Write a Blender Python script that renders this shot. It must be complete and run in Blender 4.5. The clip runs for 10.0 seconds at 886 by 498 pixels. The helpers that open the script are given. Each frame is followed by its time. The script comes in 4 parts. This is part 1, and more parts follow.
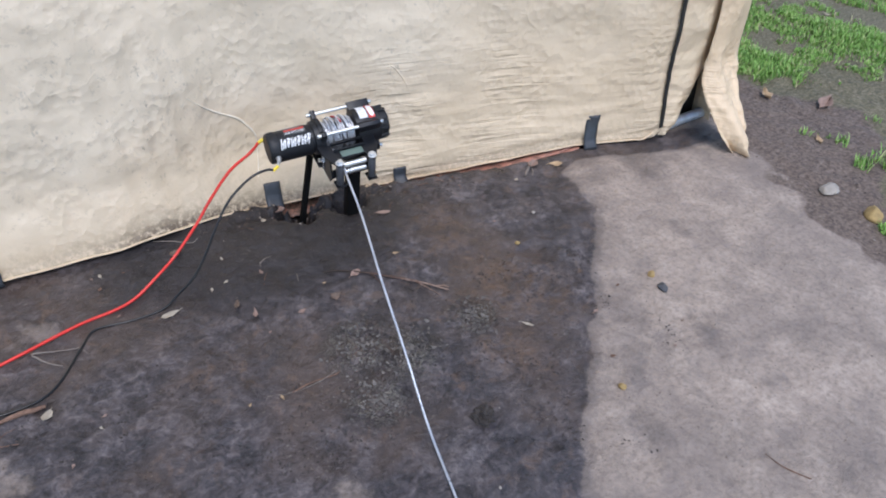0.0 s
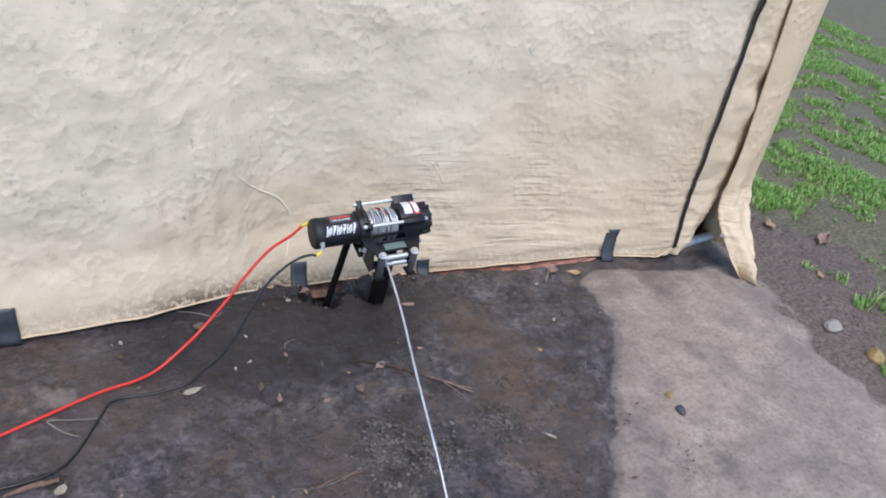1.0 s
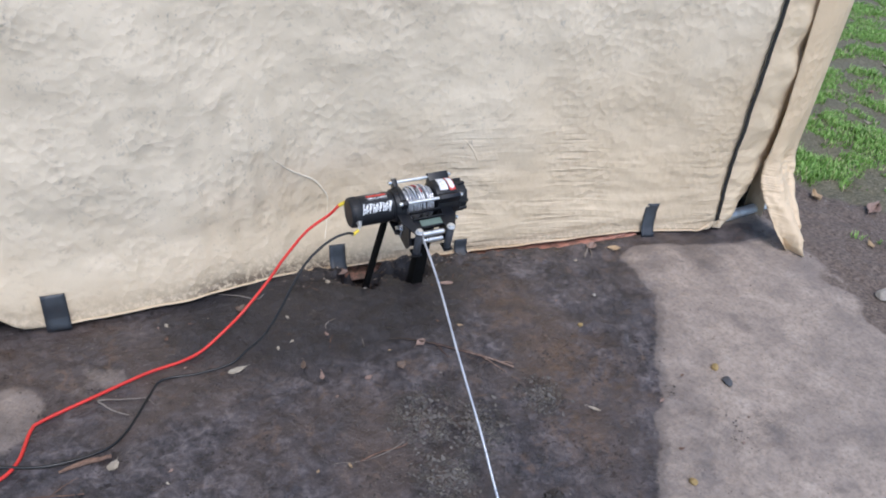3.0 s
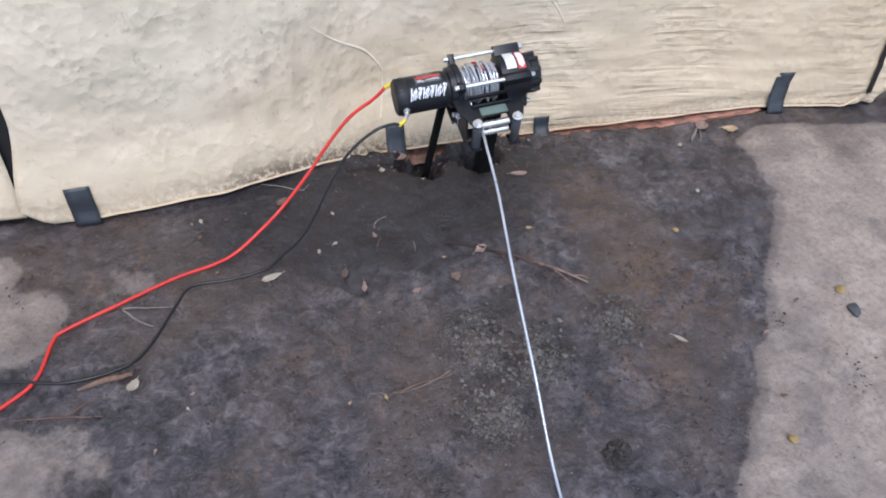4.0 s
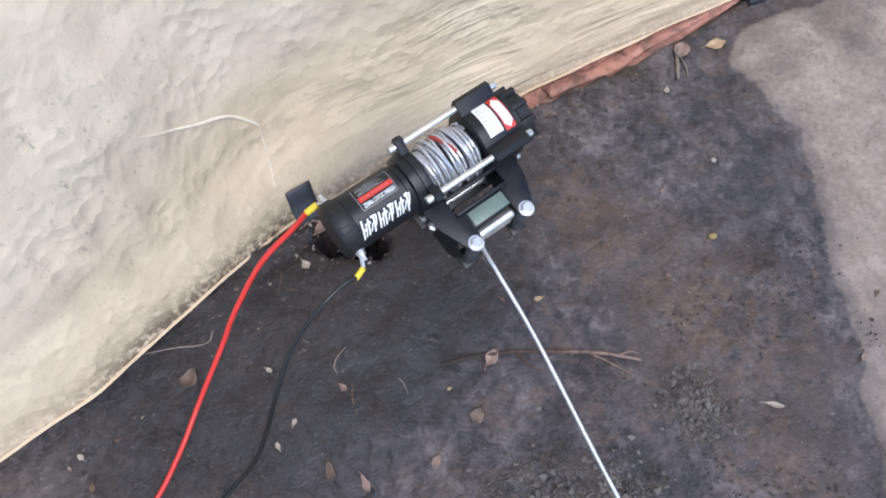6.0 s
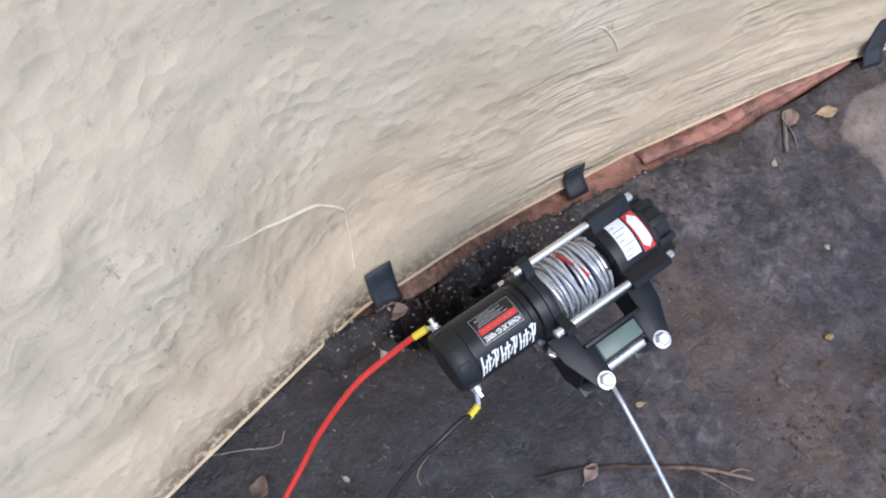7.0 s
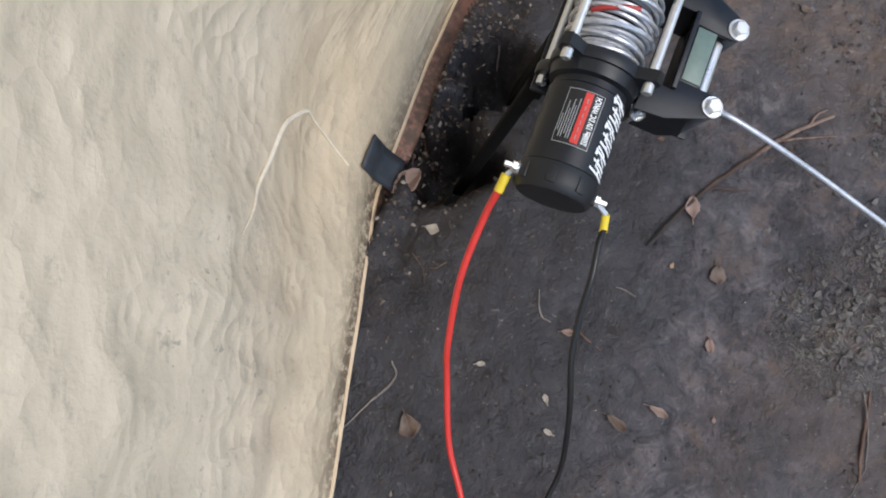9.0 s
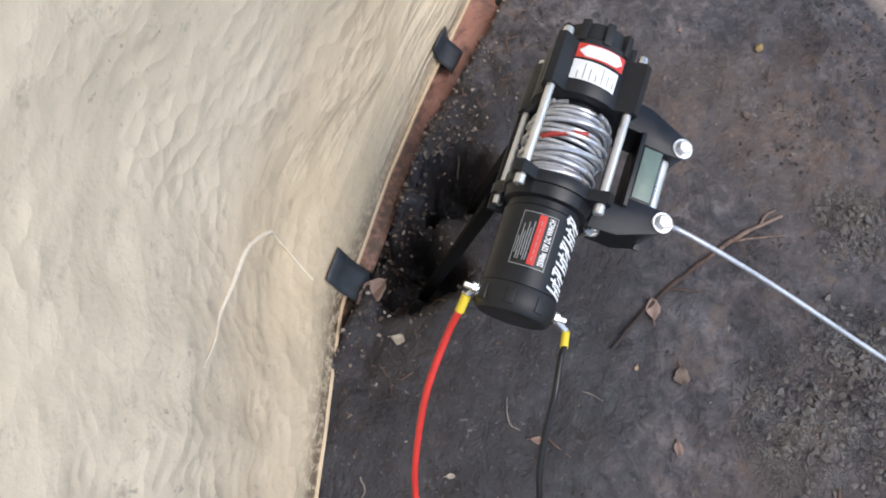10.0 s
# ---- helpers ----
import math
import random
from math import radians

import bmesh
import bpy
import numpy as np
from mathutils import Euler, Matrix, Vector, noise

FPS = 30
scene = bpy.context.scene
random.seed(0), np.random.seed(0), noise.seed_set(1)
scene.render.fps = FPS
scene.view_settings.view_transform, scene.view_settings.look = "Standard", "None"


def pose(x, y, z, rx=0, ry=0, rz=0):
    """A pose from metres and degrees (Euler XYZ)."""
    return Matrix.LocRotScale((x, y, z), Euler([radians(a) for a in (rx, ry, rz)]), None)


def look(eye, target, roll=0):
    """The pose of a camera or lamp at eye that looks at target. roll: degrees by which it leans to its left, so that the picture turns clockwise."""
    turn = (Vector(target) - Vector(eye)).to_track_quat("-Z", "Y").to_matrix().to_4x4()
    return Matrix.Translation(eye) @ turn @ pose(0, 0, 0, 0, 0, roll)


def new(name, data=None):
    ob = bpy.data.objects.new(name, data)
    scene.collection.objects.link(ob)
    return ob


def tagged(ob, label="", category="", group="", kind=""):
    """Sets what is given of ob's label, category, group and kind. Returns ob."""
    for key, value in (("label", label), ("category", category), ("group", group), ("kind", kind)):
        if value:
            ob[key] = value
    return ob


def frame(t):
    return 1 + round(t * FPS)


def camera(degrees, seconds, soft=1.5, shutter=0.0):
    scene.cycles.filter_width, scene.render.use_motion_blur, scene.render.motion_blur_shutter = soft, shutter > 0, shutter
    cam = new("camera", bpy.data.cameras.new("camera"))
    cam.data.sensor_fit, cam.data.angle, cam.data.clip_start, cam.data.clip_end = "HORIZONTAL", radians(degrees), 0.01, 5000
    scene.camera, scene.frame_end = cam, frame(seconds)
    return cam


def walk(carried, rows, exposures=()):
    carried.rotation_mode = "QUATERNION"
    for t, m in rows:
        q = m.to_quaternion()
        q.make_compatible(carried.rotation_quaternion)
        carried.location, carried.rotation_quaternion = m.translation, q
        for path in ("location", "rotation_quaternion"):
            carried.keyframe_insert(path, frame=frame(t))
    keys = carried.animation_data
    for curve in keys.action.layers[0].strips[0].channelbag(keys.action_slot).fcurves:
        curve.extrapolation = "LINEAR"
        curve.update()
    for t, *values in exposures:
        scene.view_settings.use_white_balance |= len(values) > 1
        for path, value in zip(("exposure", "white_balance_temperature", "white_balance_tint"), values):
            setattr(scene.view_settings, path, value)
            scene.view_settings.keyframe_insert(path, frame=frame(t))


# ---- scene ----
cam = camera(62.0, 10.0, 1.9)
PATH = [
    (0, (-0.227, -1.372, 1.37), (0.53, -0.031, 0.093), 4.2),
    (0.2, (-0.286, -1.308, 1.389), (0.594, 0.037, 0.2), 9.6),
    (0.5, (-0.35, -1.261, 1.4), (0.588, 0.118, 0.297), 12.1),
    (1, (-0.407, -1.251, 1.407), (0.49, 0.157, 0.306), 12.2),
    (1.5, (-0.417, -1.271, 1.414), (0.424, 0.17, 0.31), 12.3),
    (2, (-0.405, -1.293, 1.413), (0.4, 0.19, 0.34), 9.3),
    (2.2, (-0.401, -1.305, 1.423), (0.404, 0.174, 0.344), 9.3),
    (3.3, (-0.406, -1.245, 1.351), (0.358, 0.165, 0.156), 7.9),
    (3.5, (-0.329, -1.193, 1.357), (0.336, 0.188, 0.072), 6.0),
    (4, (-0.154, -1.02, 1.308), (0.278, 0.243, -0.182), 3.2),
    (4.5, (-0.098, -0.8, 1.277), (0.465, 0.378, -0.238), 8.8),
    (5, (-0.14, -0.479, 1.285), (0.39, 0.58, -0.327), 5.7),
    (5.2, (-0.082, -0.4, 1.284), (0.486, 0.695, -0.29), 2.8),
    (6.3, (-0.032, -0.033, 1.193), (0.545, 0.507, -0.644), 9.2),
    (6.5, (-0.067, 0.056, 1.182), (0.459, 0.661, -0.65), 9.5),
    (7, (-0.023, 0.11, 1.182), (0.536, 0.716, -0.64), 8.4),
    (7.5, (0.056, 0.132, 1.202), (0.529, 0.844, -0.606), -3.5),
    (7.8, (0.04, 0.185, 1.212), (0.665, 0.841, -0.571), -1.9),
    (8, (0.013, 0.233, 1.18), (0.778, 0.601, -0.63), 3.2),
    (8.2, (-0.004, 0.281, 1.17), (0.777, 0.445, -0.663), 7.6),
    (8.5, (-0.019, 0.288, 1.152), (0.654, 0.365, -0.73), 12.4),
    (8.7, (-0.067, 0.264, 1.094), (0.391, 0.308, -0.852), 9.6),
    (9, (-0.06, 0.303, 1.035), (0.295, 0.439, -0.928), -0.1),
    (9.5, (-0.006, 0.323, 1.062), (0.605, 0.51, -0.833), 4.3),
    (10, (-0.02, 0.306, 1.055), (0.558, 0.443, -0.855), 5.5),
]
walk(cam, [(t, look(eye, target, roll)) for t, eye, target, roll in PATH], [(0.0, 0.68, 6000, 12), (3.5, 0.64, 6000, 12), (4.5, 0.86, 6000, 12), (5.2, 0.87, 6000, 12), (6.5, 0.83, 6000, 12), (7.0, 0.67, 6000, 12), (7.5, 0.41, 6050, 12), (8.0, 0.36, 6150, 12), (8.5, 0.36, 6250, 11), (9.0, 0.55, 6350, 9), (9.5, 0.70, 6350, 10), (10.0, 0.73, 6350, 10)])

# ---------------- world, sun, exposure ----------------
world = bpy.data.worlds.new("overcast_sky")
scene.world = world
world.use_nodes = True
wn = world.node_tree.nodes
sky = wn.new("ShaderNodeTexSky")
sky.sky_type, sky.sun_disc = "NISHITA", False
sky.sun_elevation, sky.sun_rotation = radians(58), radians(190)
sky.air_density, sky.dust_density = 1.0, 0.6
world.node_tree.links.new(sky.outputs[0], wn["Background"].inputs[0])
wn["Background"].inputs[1].default_value = 0.135
sun_data = bpy.data.lights.new("sun", "SUN")
sun_data.energy, sun_data.angle, sun_data.color = 1.7, radians(40), (1.0, 0.945, 0.89)
sun = new("sun", sun_data)
sun.matrix_world = look((-0.8, -4.6, 8), (0, 0, 0))

# ---------------- materials ----------------


class Nodes:
    """A material and short ways to add nodes to it."""

    def __init__(self, name, rough=0.6, metal=0.0, spec=0.5):
        self.mat = bpy.data.materials.new(name)
        self.mat.use_nodes = True
        self.tree = self.mat.node_tree
        self.bsdf = self.tree.nodes["Principled BSDF"]
        self.put("Roughness", rough), self.put("Metallic", metal), self.put("Specular IOR Level", spec)
        self.coords = self.tree.nodes.new("ShaderNodeTexCoord").outputs["Object"]

    def put(self, socket, value):
        s = self.bsdf.inputs[socket]
        if isinstance(value, bpy.types.NodeSocket):
            self.tree.links.new(value, s)
        else:
            s.default_value = value
        return self

    def node(self, kind, **inputs):
        n = self.tree.nodes.new(kind)
        for key, value in inputs.items():
            s = n.inputs[int(key[1:])] if key[0] == "i" and key[1:].isdigit() else n.inputs[key.replace("_", " ")]
            if isinstance(value, bpy.types.NodeSocket):
                self.tree.links.new(value, s)
            else:
                s.default_value = value
        return n

    def stretch(self, x, y, z):
        return self.node("ShaderNodeMapping", Vector=self.coords, Scale=(x, y, z)).outputs[0]

    def noise(self, scale, detail=4.0, rough=0.55, vector=None, warp=0.0):
        return self.node("ShaderNodeTexNoise", Vector=vector or self.coords, Scale=scale, Detail=detail, Roughness=rough, Distortion=warp).outputs[0]

    def ramp(self, fac, stops):
        n = self.node("ShaderNodeValToRGB", Fac=fac)
        e = n.color_ramp.elements
        while len(e) < len(stops):
            e.new(0.5)
        for el, (p, c) in zip(e, stops):
            el.position, el.color = p, (*c, 1) if isinstance(c, tuple) else (c, c, c, 1)
        return n.outputs[0]

    def mix(self, fac, a, b, blend="MIX"):
        n = self.tree.nodes.new("ShaderNodeMix")
        n.data_type, n.blend_type = "RGBA", blend
        for s, v in ((n.inputs[0], fac), (n.inputs[6], a), (n.inputs[7], b)):
            if isinstance(v, bpy.types.NodeSocket):
                self.tree.links.new(v, s)
            else:
                s.default_value = (*v, 1) if isinstance(v, tuple) else v
        return n.outputs[2]

    def math(self, op, a, b=0.0, c=0.0):
        n = self.tree.nodes.new("ShaderNodeMath")
        n.operation = op
        for s, v in zip(n.inputs, (a, b, c)):
            if isinstance(v, bpy.types.NodeSocket):
                self.tree.links.new(v, s)
            else:
                s.default_value = v
        return n.outputs[0]

    def vector(self, op, a, b=None, scale=None):
        n = self.tree.nodes.new("ShaderNodeVectorMath")
        n.operation = op
        for s, v in ((n.inputs[0], a), (n.inputs[1], b), (n.inputs[3], scale)):
            if isinstance(v, bpy.types.NodeSocket):
                self.tree.links.new(v, s)
            elif v is not None:
                s.default_value = v
        return n.outputs[0]

    def cells(self, scale, vector=None, edge=False):
        """Distance to the nearest of scattered points, or to the border between two cells."""
        n = self.tree.nodes.new("ShaderNodeTexVoronoi")
        n.feature = "DISTANCE_TO_EDGE" if edge else "F1"
        self.tree.links.new(vector or self.coords, n.inputs["Vector"])
        n.inputs["Scale"].default_value = scale
        return n.outputs["Distance"]

    def attribute(self, name):
        n = self.tree.nodes.new("ShaderNodeAttribute")
        n.attribute_name = name
        return n.outputs["Fac"]

    def bump(self, height, strength=0.3, distance=0.002):
        self.put("Normal", self.node("ShaderNodeBump", Height=height, Strength=strength, Distance=distance).outputs[0])
        return self


def plain(name, colour, rough=0.5, metal=0.0, vary=0.25, scale=60.0, bump=0.15, spec=0.5):
    """A material of one colour with fine grain and larger wear."""
    n = Nodes(name, rough, metal, spec)
    small, large = n.noise(scale, 5), n.noise(scale / 7, 3)
    both = n.math("MULTIPLY", small, large)
    dark = tuple(c * (1 - vary) for c in colour)
    light = tuple(min(1, c * (1 + vary)) for c in colour)
    n.put("Base Color", n.ramp(both, [(0.1, dark), (0.45, light)]))
    n.put("Roughness", n.ramp(large, [(0.3, max(0.03, rough - 0.12)), (0.7, min(1, rough + 0.12))]))
    n.bump(small, bump, 0.001)
    return n.mat


def tarp_material(name, base, stain=0.5, tan_share=0.0, soil=0.0):
    n = Nodes(name, 0.52)
    blot = n.noise(2.2, 4, 0.6)
    streak = n.noise(6, 6, 0.62, n.stretch(1, 1, 1.2), 0.2)
    grime = n.noise(34, 6, 0.75, n.stretch(1, 1, 1.2))
    pale = tuple(min(1, c * 1.10) for c in base)
    dull = (base[0] * 0.89, base[1] * 0.90, base[2] * 0.90)
    col = n.mix(n.ramp(blot, [(0.35, 0.0), (0.65, 1.0)]), pale, base)
    col = n.mix(n.ramp(streak, [(0.45, 0.0), (0.75, 0.5)]), col, dull)
    col = n.mix(n.ramp(grime, [(0.57, 0.0), (0.70, stain)]), col, (base[0] * 0.55, base[1] * 0.56, base[2] * 0.58))
    fleck = n.math("MULTIPLY", n.ramp(n.noise(85, 3, 0.6, n.stretch(1, 1, 0.6)), [(0.64, 0.0), (0.70, 0.6)]), n.ramp(n.noise(3.3, 3), [(0.45, 0.0), (0.6, 1.0)]))
    col = n.mix(n.math("MULTIPLY", fleck, min(1, stain * 1.6)), col, (0.20, 0.185, 0.155))
    scuff = n.math("MULTIPLY", n.ramp(n.noise(48, 6, 0.75, n.stretch(1, 1, 0.7), 0.6), [(0.56, 0.0), (0.66, 0.55)]), n.ramp(n.noise(4.4, 4, 0.6), [(0.50, 0.0), (0.62, 1.0)]))
    col = n.mix(n.math("MULTIPLY", scuff, min(1, stain * 1.5)), col, (0.27, 0.255, 0.225))
    # colour turns tan towards the foot and towards the right, broken by noise
    if tan_share:
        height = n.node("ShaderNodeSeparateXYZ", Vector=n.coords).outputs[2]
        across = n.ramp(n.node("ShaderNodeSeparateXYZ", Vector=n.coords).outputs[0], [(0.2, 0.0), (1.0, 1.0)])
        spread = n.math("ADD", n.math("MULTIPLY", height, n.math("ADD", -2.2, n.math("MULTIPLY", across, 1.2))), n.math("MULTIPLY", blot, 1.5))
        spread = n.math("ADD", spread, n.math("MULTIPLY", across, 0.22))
        col = n.mix(n.ramp(spread, [(0.05, 0.0), (0.75, tan_share)]), col, (0.60, 0.455, 0.285))
    if soil:
        col = n.mix(n.ramp(n.noise(22, 6, 0.7, None, 0.5), [(0.46, 0.0), (0.62, soil)]), col, (0.085, 0.062, 0.05))
    # mud on the wall hem; on the brown fold also painted hole shadow
    mud_and_shade = n.math("MULTIPLY", n.attribute("hem"), n.ramp(n.noise(70, 6, 0.75), [(0.40, 0.15), (0.54, 1.0)]))
    col = n.mix(mud_and_shade, col, (0.12, 0.085, 0.055))
    n.put("Base Color", col)

    # relief: flat facets between sharp creases, long pleats near the hem, weave
    push = n.node("ShaderNodeTexNoise", Vector=n.coords, Scale=5.0, Detail=3.0).outputs["Color"]
    bent = n.vector("ADD", n.coords, n.vector("SCALE", n.vector("SUBTRACT", push, (0.5, 0.5, 0.5)), scale=0.035))
    flat = n.node("ShaderNodeMapping", Vector=bent, Scale=(0.95, 1.0, 0.85)).outputs[0]
    patchy = n.ramp(n.noise(3.0, 3, 0.6), [(0.40, 0.15), (0.60, 1.0)])
    folds = n.cells(5.5, flat)
    crumple = n.math("MULTIPLY", n.cells(17, flat), patchy)
    creases = n.math("MULTIPLY", n.cells(46, flat), n.ramp(n.noise(7.0, 3, 0.6), [(0.42, 0.1), (0.62, 1.0)]))
    up = n.node("ShaderNodeSeparateXYZ", Vector=n.coords).outputs[2]
    low = n.ramp(up, [(0.16, 1.0), (0.48, 0.08)])
    pleat = n.math("ABSOLUTE", n.math("SUBTRACT", n.noise(1.0, 3.0, 0.55, n.stretch(2.2, 2.0, 30.0), 0.5), 0.5))
    low = n.math("MULTIPLY", low, n.ramp(n.node("ShaderNodeSeparateXYZ", Vector=n.coords).outputs[0], [(0.18, 0.0), (0.60, 1.0)]))
    pleat = n.math("MULTIPLY", n.math("MULTIPLY", n.ramp(pleat, [(0.0, 1.0), (0.16, 0.0)]), low), n.ramp(n.noise(3.4, 3, 0.6), [(0.40, 0.15), (0.56, 1.0)]))
    seam = n.math("MULTIPLY", n.ramp(n.cells(7.5, flat, True), [(0.0, 1.0), (0.035, 0.0)]), n.ramp(n.noise(5.0, 3, 0.6), [(0.50, 0.0), (0.64, 1.0)]))
    h = n.math("ADD", n.math("MULTIPLY", folds, 0.20), n.math("MULTIPLY", crumple, 0.28))
    h = n.math("ADD", h, n.math("MULTIPLY", seam, 0.028))
    h = n.math("ADD", h, n.math("MULTIPLY", creases, 0.22))
    h = n.math("ADD", h, n.math("MULTIPLY", n.noise(60, 4, 0.6), 0.09))
    h = n.math("ADD", h, n.math("MULTIPLY", n.noise(300, 2, 0.5), 0.012))
    h = n.math("ADD", h, n.math("MULTIPLY", pleat, 0.20))
    n.bump(h, 0.85, 0.021)
    return n.mat


def ground_material():
    n = Nodes("trodden_earth", 0.8, 0.0, 0.5)
    wet0, soil, grass = n.attribute("wet"), n.attribute("soil"), n.attribute("grass")
    edge = n.math("MULTIPLY", n.math("SUBTRACT", n.noise(9, 6, 0.65), 0.5), 0.75)
    wet = n.ramp(n.math("ADD", wet0, edge), [(0.22, 0.0), (0.38, 0.40), (0.52, 0.52), (0.60, 0.95), (0.66, 1.0)])
    big, mid, fine = n.noise(2.4, 4, 0.6, None, 0.4), n.noise(11, 6, 0.62, None, 0.15), n.noise(70, 6, 0.7)
    grit = n.noise(260, 3, 0.7)
    dry = n.ramp(mid, [(0.25, (0.22, 0.182, 0.158)), (0.5, (0.372, 0.299, 0.240)), (0.75, (0.50, 0.410, 0.335))])
    dry = n.mix(n.ramp(n.noise(3.1, 5, 0.62, None, 0.5), [(0.44, 0.0), (0.66, 0.65)]), dry, (0.20, 0.163, 0.14))
    dry = n.mix(n.ramp(fine, [(0.35, 0.55), (0.55, 0.0)]), dry, (0.16, 0.13, 0.105))
    tone = n.math("ADD", n.math("MULTIPLY", mid, 0.45), n.math("MULTIPLY", n.noise(40, 6, 0.68, None, 0.9), 0.55))
    # damp tones; their raised blue paints in the sky's reflection
    damp = n.ramp(tone, [(0.385, (0.0150, 0.0127, 0.0140)), (0.465, (0.040, 0.0342, 0.0368)), (0.53, (0.076, 0.0645, 0.0665)), (0.62, (0.155, 0.133, 0.131))])
    damp = n.mix(n.ramp(big, [(0.45, 0.0), (0.62, 0.7)]), damp, (0.082, 0.057, 0.044))
    rosy = n.math("MULTIPLY", n.ramp(n.noise(19, 5, 0.68, None, 0.8), [(0.54, 0.0), (0.66, 0.7)]), n.ramp(n.noise(2.9, 3, 0.5), [(0.42, 0.15), (0.58, 1.0)]))
    damp = n.mix(rosy, damp, (0.135, 0.088, 0.062))
    damp = n.mix(n.ramp(fine, [(0.60, 0.0), (0.78, 0.45)]), damp, (0.16, 0.145, 0.125))
    worms = n.math("ABSOLUTE", n.math("SUBTRACT", n.noise(48, 4, 0.6, None, 1.6), 0.5))
    crust = n.math("MULTIPLY", n.attribute("moss"), n.ramp(worms, [(0.015, 1.0), (0.06, 0.0)]))
    lichen = n.math("MULTIPLY", crust, n.ramp(n.noise(16, 4, 0.6), [(0.36, 0.0), (0.55, 0.95)]))
    rust = n.math("MULTIPLY", n.attribute("rust"), n.ramp(n.noise(34, 5, 0.7), [(0.40, 0.0), (0.66, 0.6)]))
    damp = n.mix(rust, damp, (0.15, 0.088, 0.048))
    damp = n.mix(lichen, damp, (0.29, 0.262, 0.215))
    # earth goes nearly black inside the oval, with a noise-broken edge
    oval_mask = n.ramp(n.math("ADD", n.attribute("dark_oval"), edge), [(0.35, 0.0), (0.75, 1.0)])
    damp = n.mix(n.math("MULTIPLY", oval_mask, 0.80), damp, (0.0165, 0.0145, 0.0155))
    flecks = n.ramp(n.noise(120, 3, 0.6), [(0.63, 0.0), (0.69, 0.85)])
    damp = n.mix(n.math("MULTIPLY", flecks, n.ramp(big, [(0.35, 0.1), (0.6, 0.8)])), damp, (0.20, 0.175, 0.15))
    pits = n.math("MULTIPLY", n.ramp(n.noise(62, 4, 0.65, None, 0.5), [(0.36, 0.65), (0.43, 0.0)]), n.ramp(n.noise(6.5, 4, 0.6), [(0.40, 0.1), (0.56, 1.0)]))
    damp = n.mix(pits, damp, (0.014, 0.012, 0.012))
    stain = n.ramp(n.noise(5.5, 5, 0.6, None, 0.7), [(0.54, 0.0), (0.64, 0.32)])
    damp = n.mix(stain, damp, (0.030, 0.027, 0.028))
    col = n.mix(wet, dry, damp)
    dirt = n.ramp(fine, [(0.34, (0.075, 0.055, 0.043)), (0.5, (0.145, 0.108, 0.084)), (0.70, (0.25, 0.195, 0.155))])
    col = n.mix(n.ramp(n.math("ADD", soil, edge), [(0.42, 0.0), (0.58, 1.0)]), col, dirt)
    turf = n.ramp(fine, [(0.3, (0.068, 0.062, 0.036)), (0.5, (0.14, 0.128, 0.072)), (0.74, (0.32, 0.26, 0.18))])
    col = n.mix(n.ramp(n.math("ADD", grass, edge), [(0.42, 0.0), (0.62, 0.9)]), col, turf)
    n.put("Base Color", col)
    shine = n.math("SUBTRACT", n.ramp(tone, [(0.40, 0.38), (0.58, 0.66)]), n.ramp(n.noise(4.6, 4, 0.6, None, 0.5), [(0.52, 0.0), (0.62, 0.14)]))
    n.put("Roughness", n.mix(wet, (0.88, 0.88, 0.88), shine))
    crumb = n.math("MULTIPLY", n.ramp(n.noise(3.7, 4, 0.6), [(0.46, 0.12), (0.62, 1.0)]), n.noise(95, 5, 0.7))
    h = n.math("ADD", n.math("MULTIPLY", mid, 0.9), n.math("MULTIPLY", crumb, 0.55))
    h = n.math("ADD", h, n.math("MULTIPLY", n.noise(27, 3, 0.5), 0.25))
    h = n.math("ADD", h, n.math("MULTIPLY", grit, 0.06))
    h = n.math("ADD", h, n.math("MULTIPLY", crust, 1.0))
    h = n.math("ADD", h, n.math("MULTIPLY", n.noise(42, 6, 0.7, None, 0.8), 0.42))
    n.bump(h, 0.95, 0.012)
    return n.mat


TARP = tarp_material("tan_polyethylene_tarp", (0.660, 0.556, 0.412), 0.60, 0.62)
PANEL = tarp_material("smooth_tan_panel", (0.66, 0.525, 0.355), 0.2)
TARP_TRIM = tarp_material("tan_tarp_trim", (0.655, 0.500, 0.325), 0.3)
ORANGE = tarp_material("brown_orange_tarp", (0.44, 0.205, 0.145), 0.5, 0.0, 0.75)
EARTH = ground_material()
BLACK = plain("black_painted_steel", (0.0075, 0.0085, 0.011), 0.40, 0.0, 0.3, 90, 0.12, 0.4)
CAP = plain("black_plastic", (0.007, 0.0075, 0.009), 0.55, 0.0, 0.3, 70)
STEEL = plain("zinc_plated_steel", (0.72, 0.72, 0.70), 0.28, 0.85, 0.12, 90, 0.05)
ROPE = plain("galvanised_wire_rope", (0.55, 0.56, 0.585), 0.36, 0.5, 0.2, 180, 0.3)
RED = plain("red_insulation", (0.62, 0.035, 0.025), 0.38, 0, 0.12, 90, 0.05)
BLACKWIRE = plain("black_insulation", (0.012, 0.012, 0.012), 0.38, 0, 0.2, 90, 0.05)
RED_SLEEVE = plain("dark_red_sleeve", (0.34, 0.03, 0.022), 0.5, 0, 0.2, 120, 0.1)
YELLOW = plain("yellow_crimp_sleeve", (0.75, 0.56, 0.03), 0.4, 0, 0.12, 90, 0.05)
RUBBER = plain("grey_black_tape", (0.035, 0.039, 0.045), 0.45, 0, 0.4, 40, 0.3)
WHITE = plain("white_print", (0.80, 0.80, 0.79), 0.45, 0, 0.08, 300, 0.02)
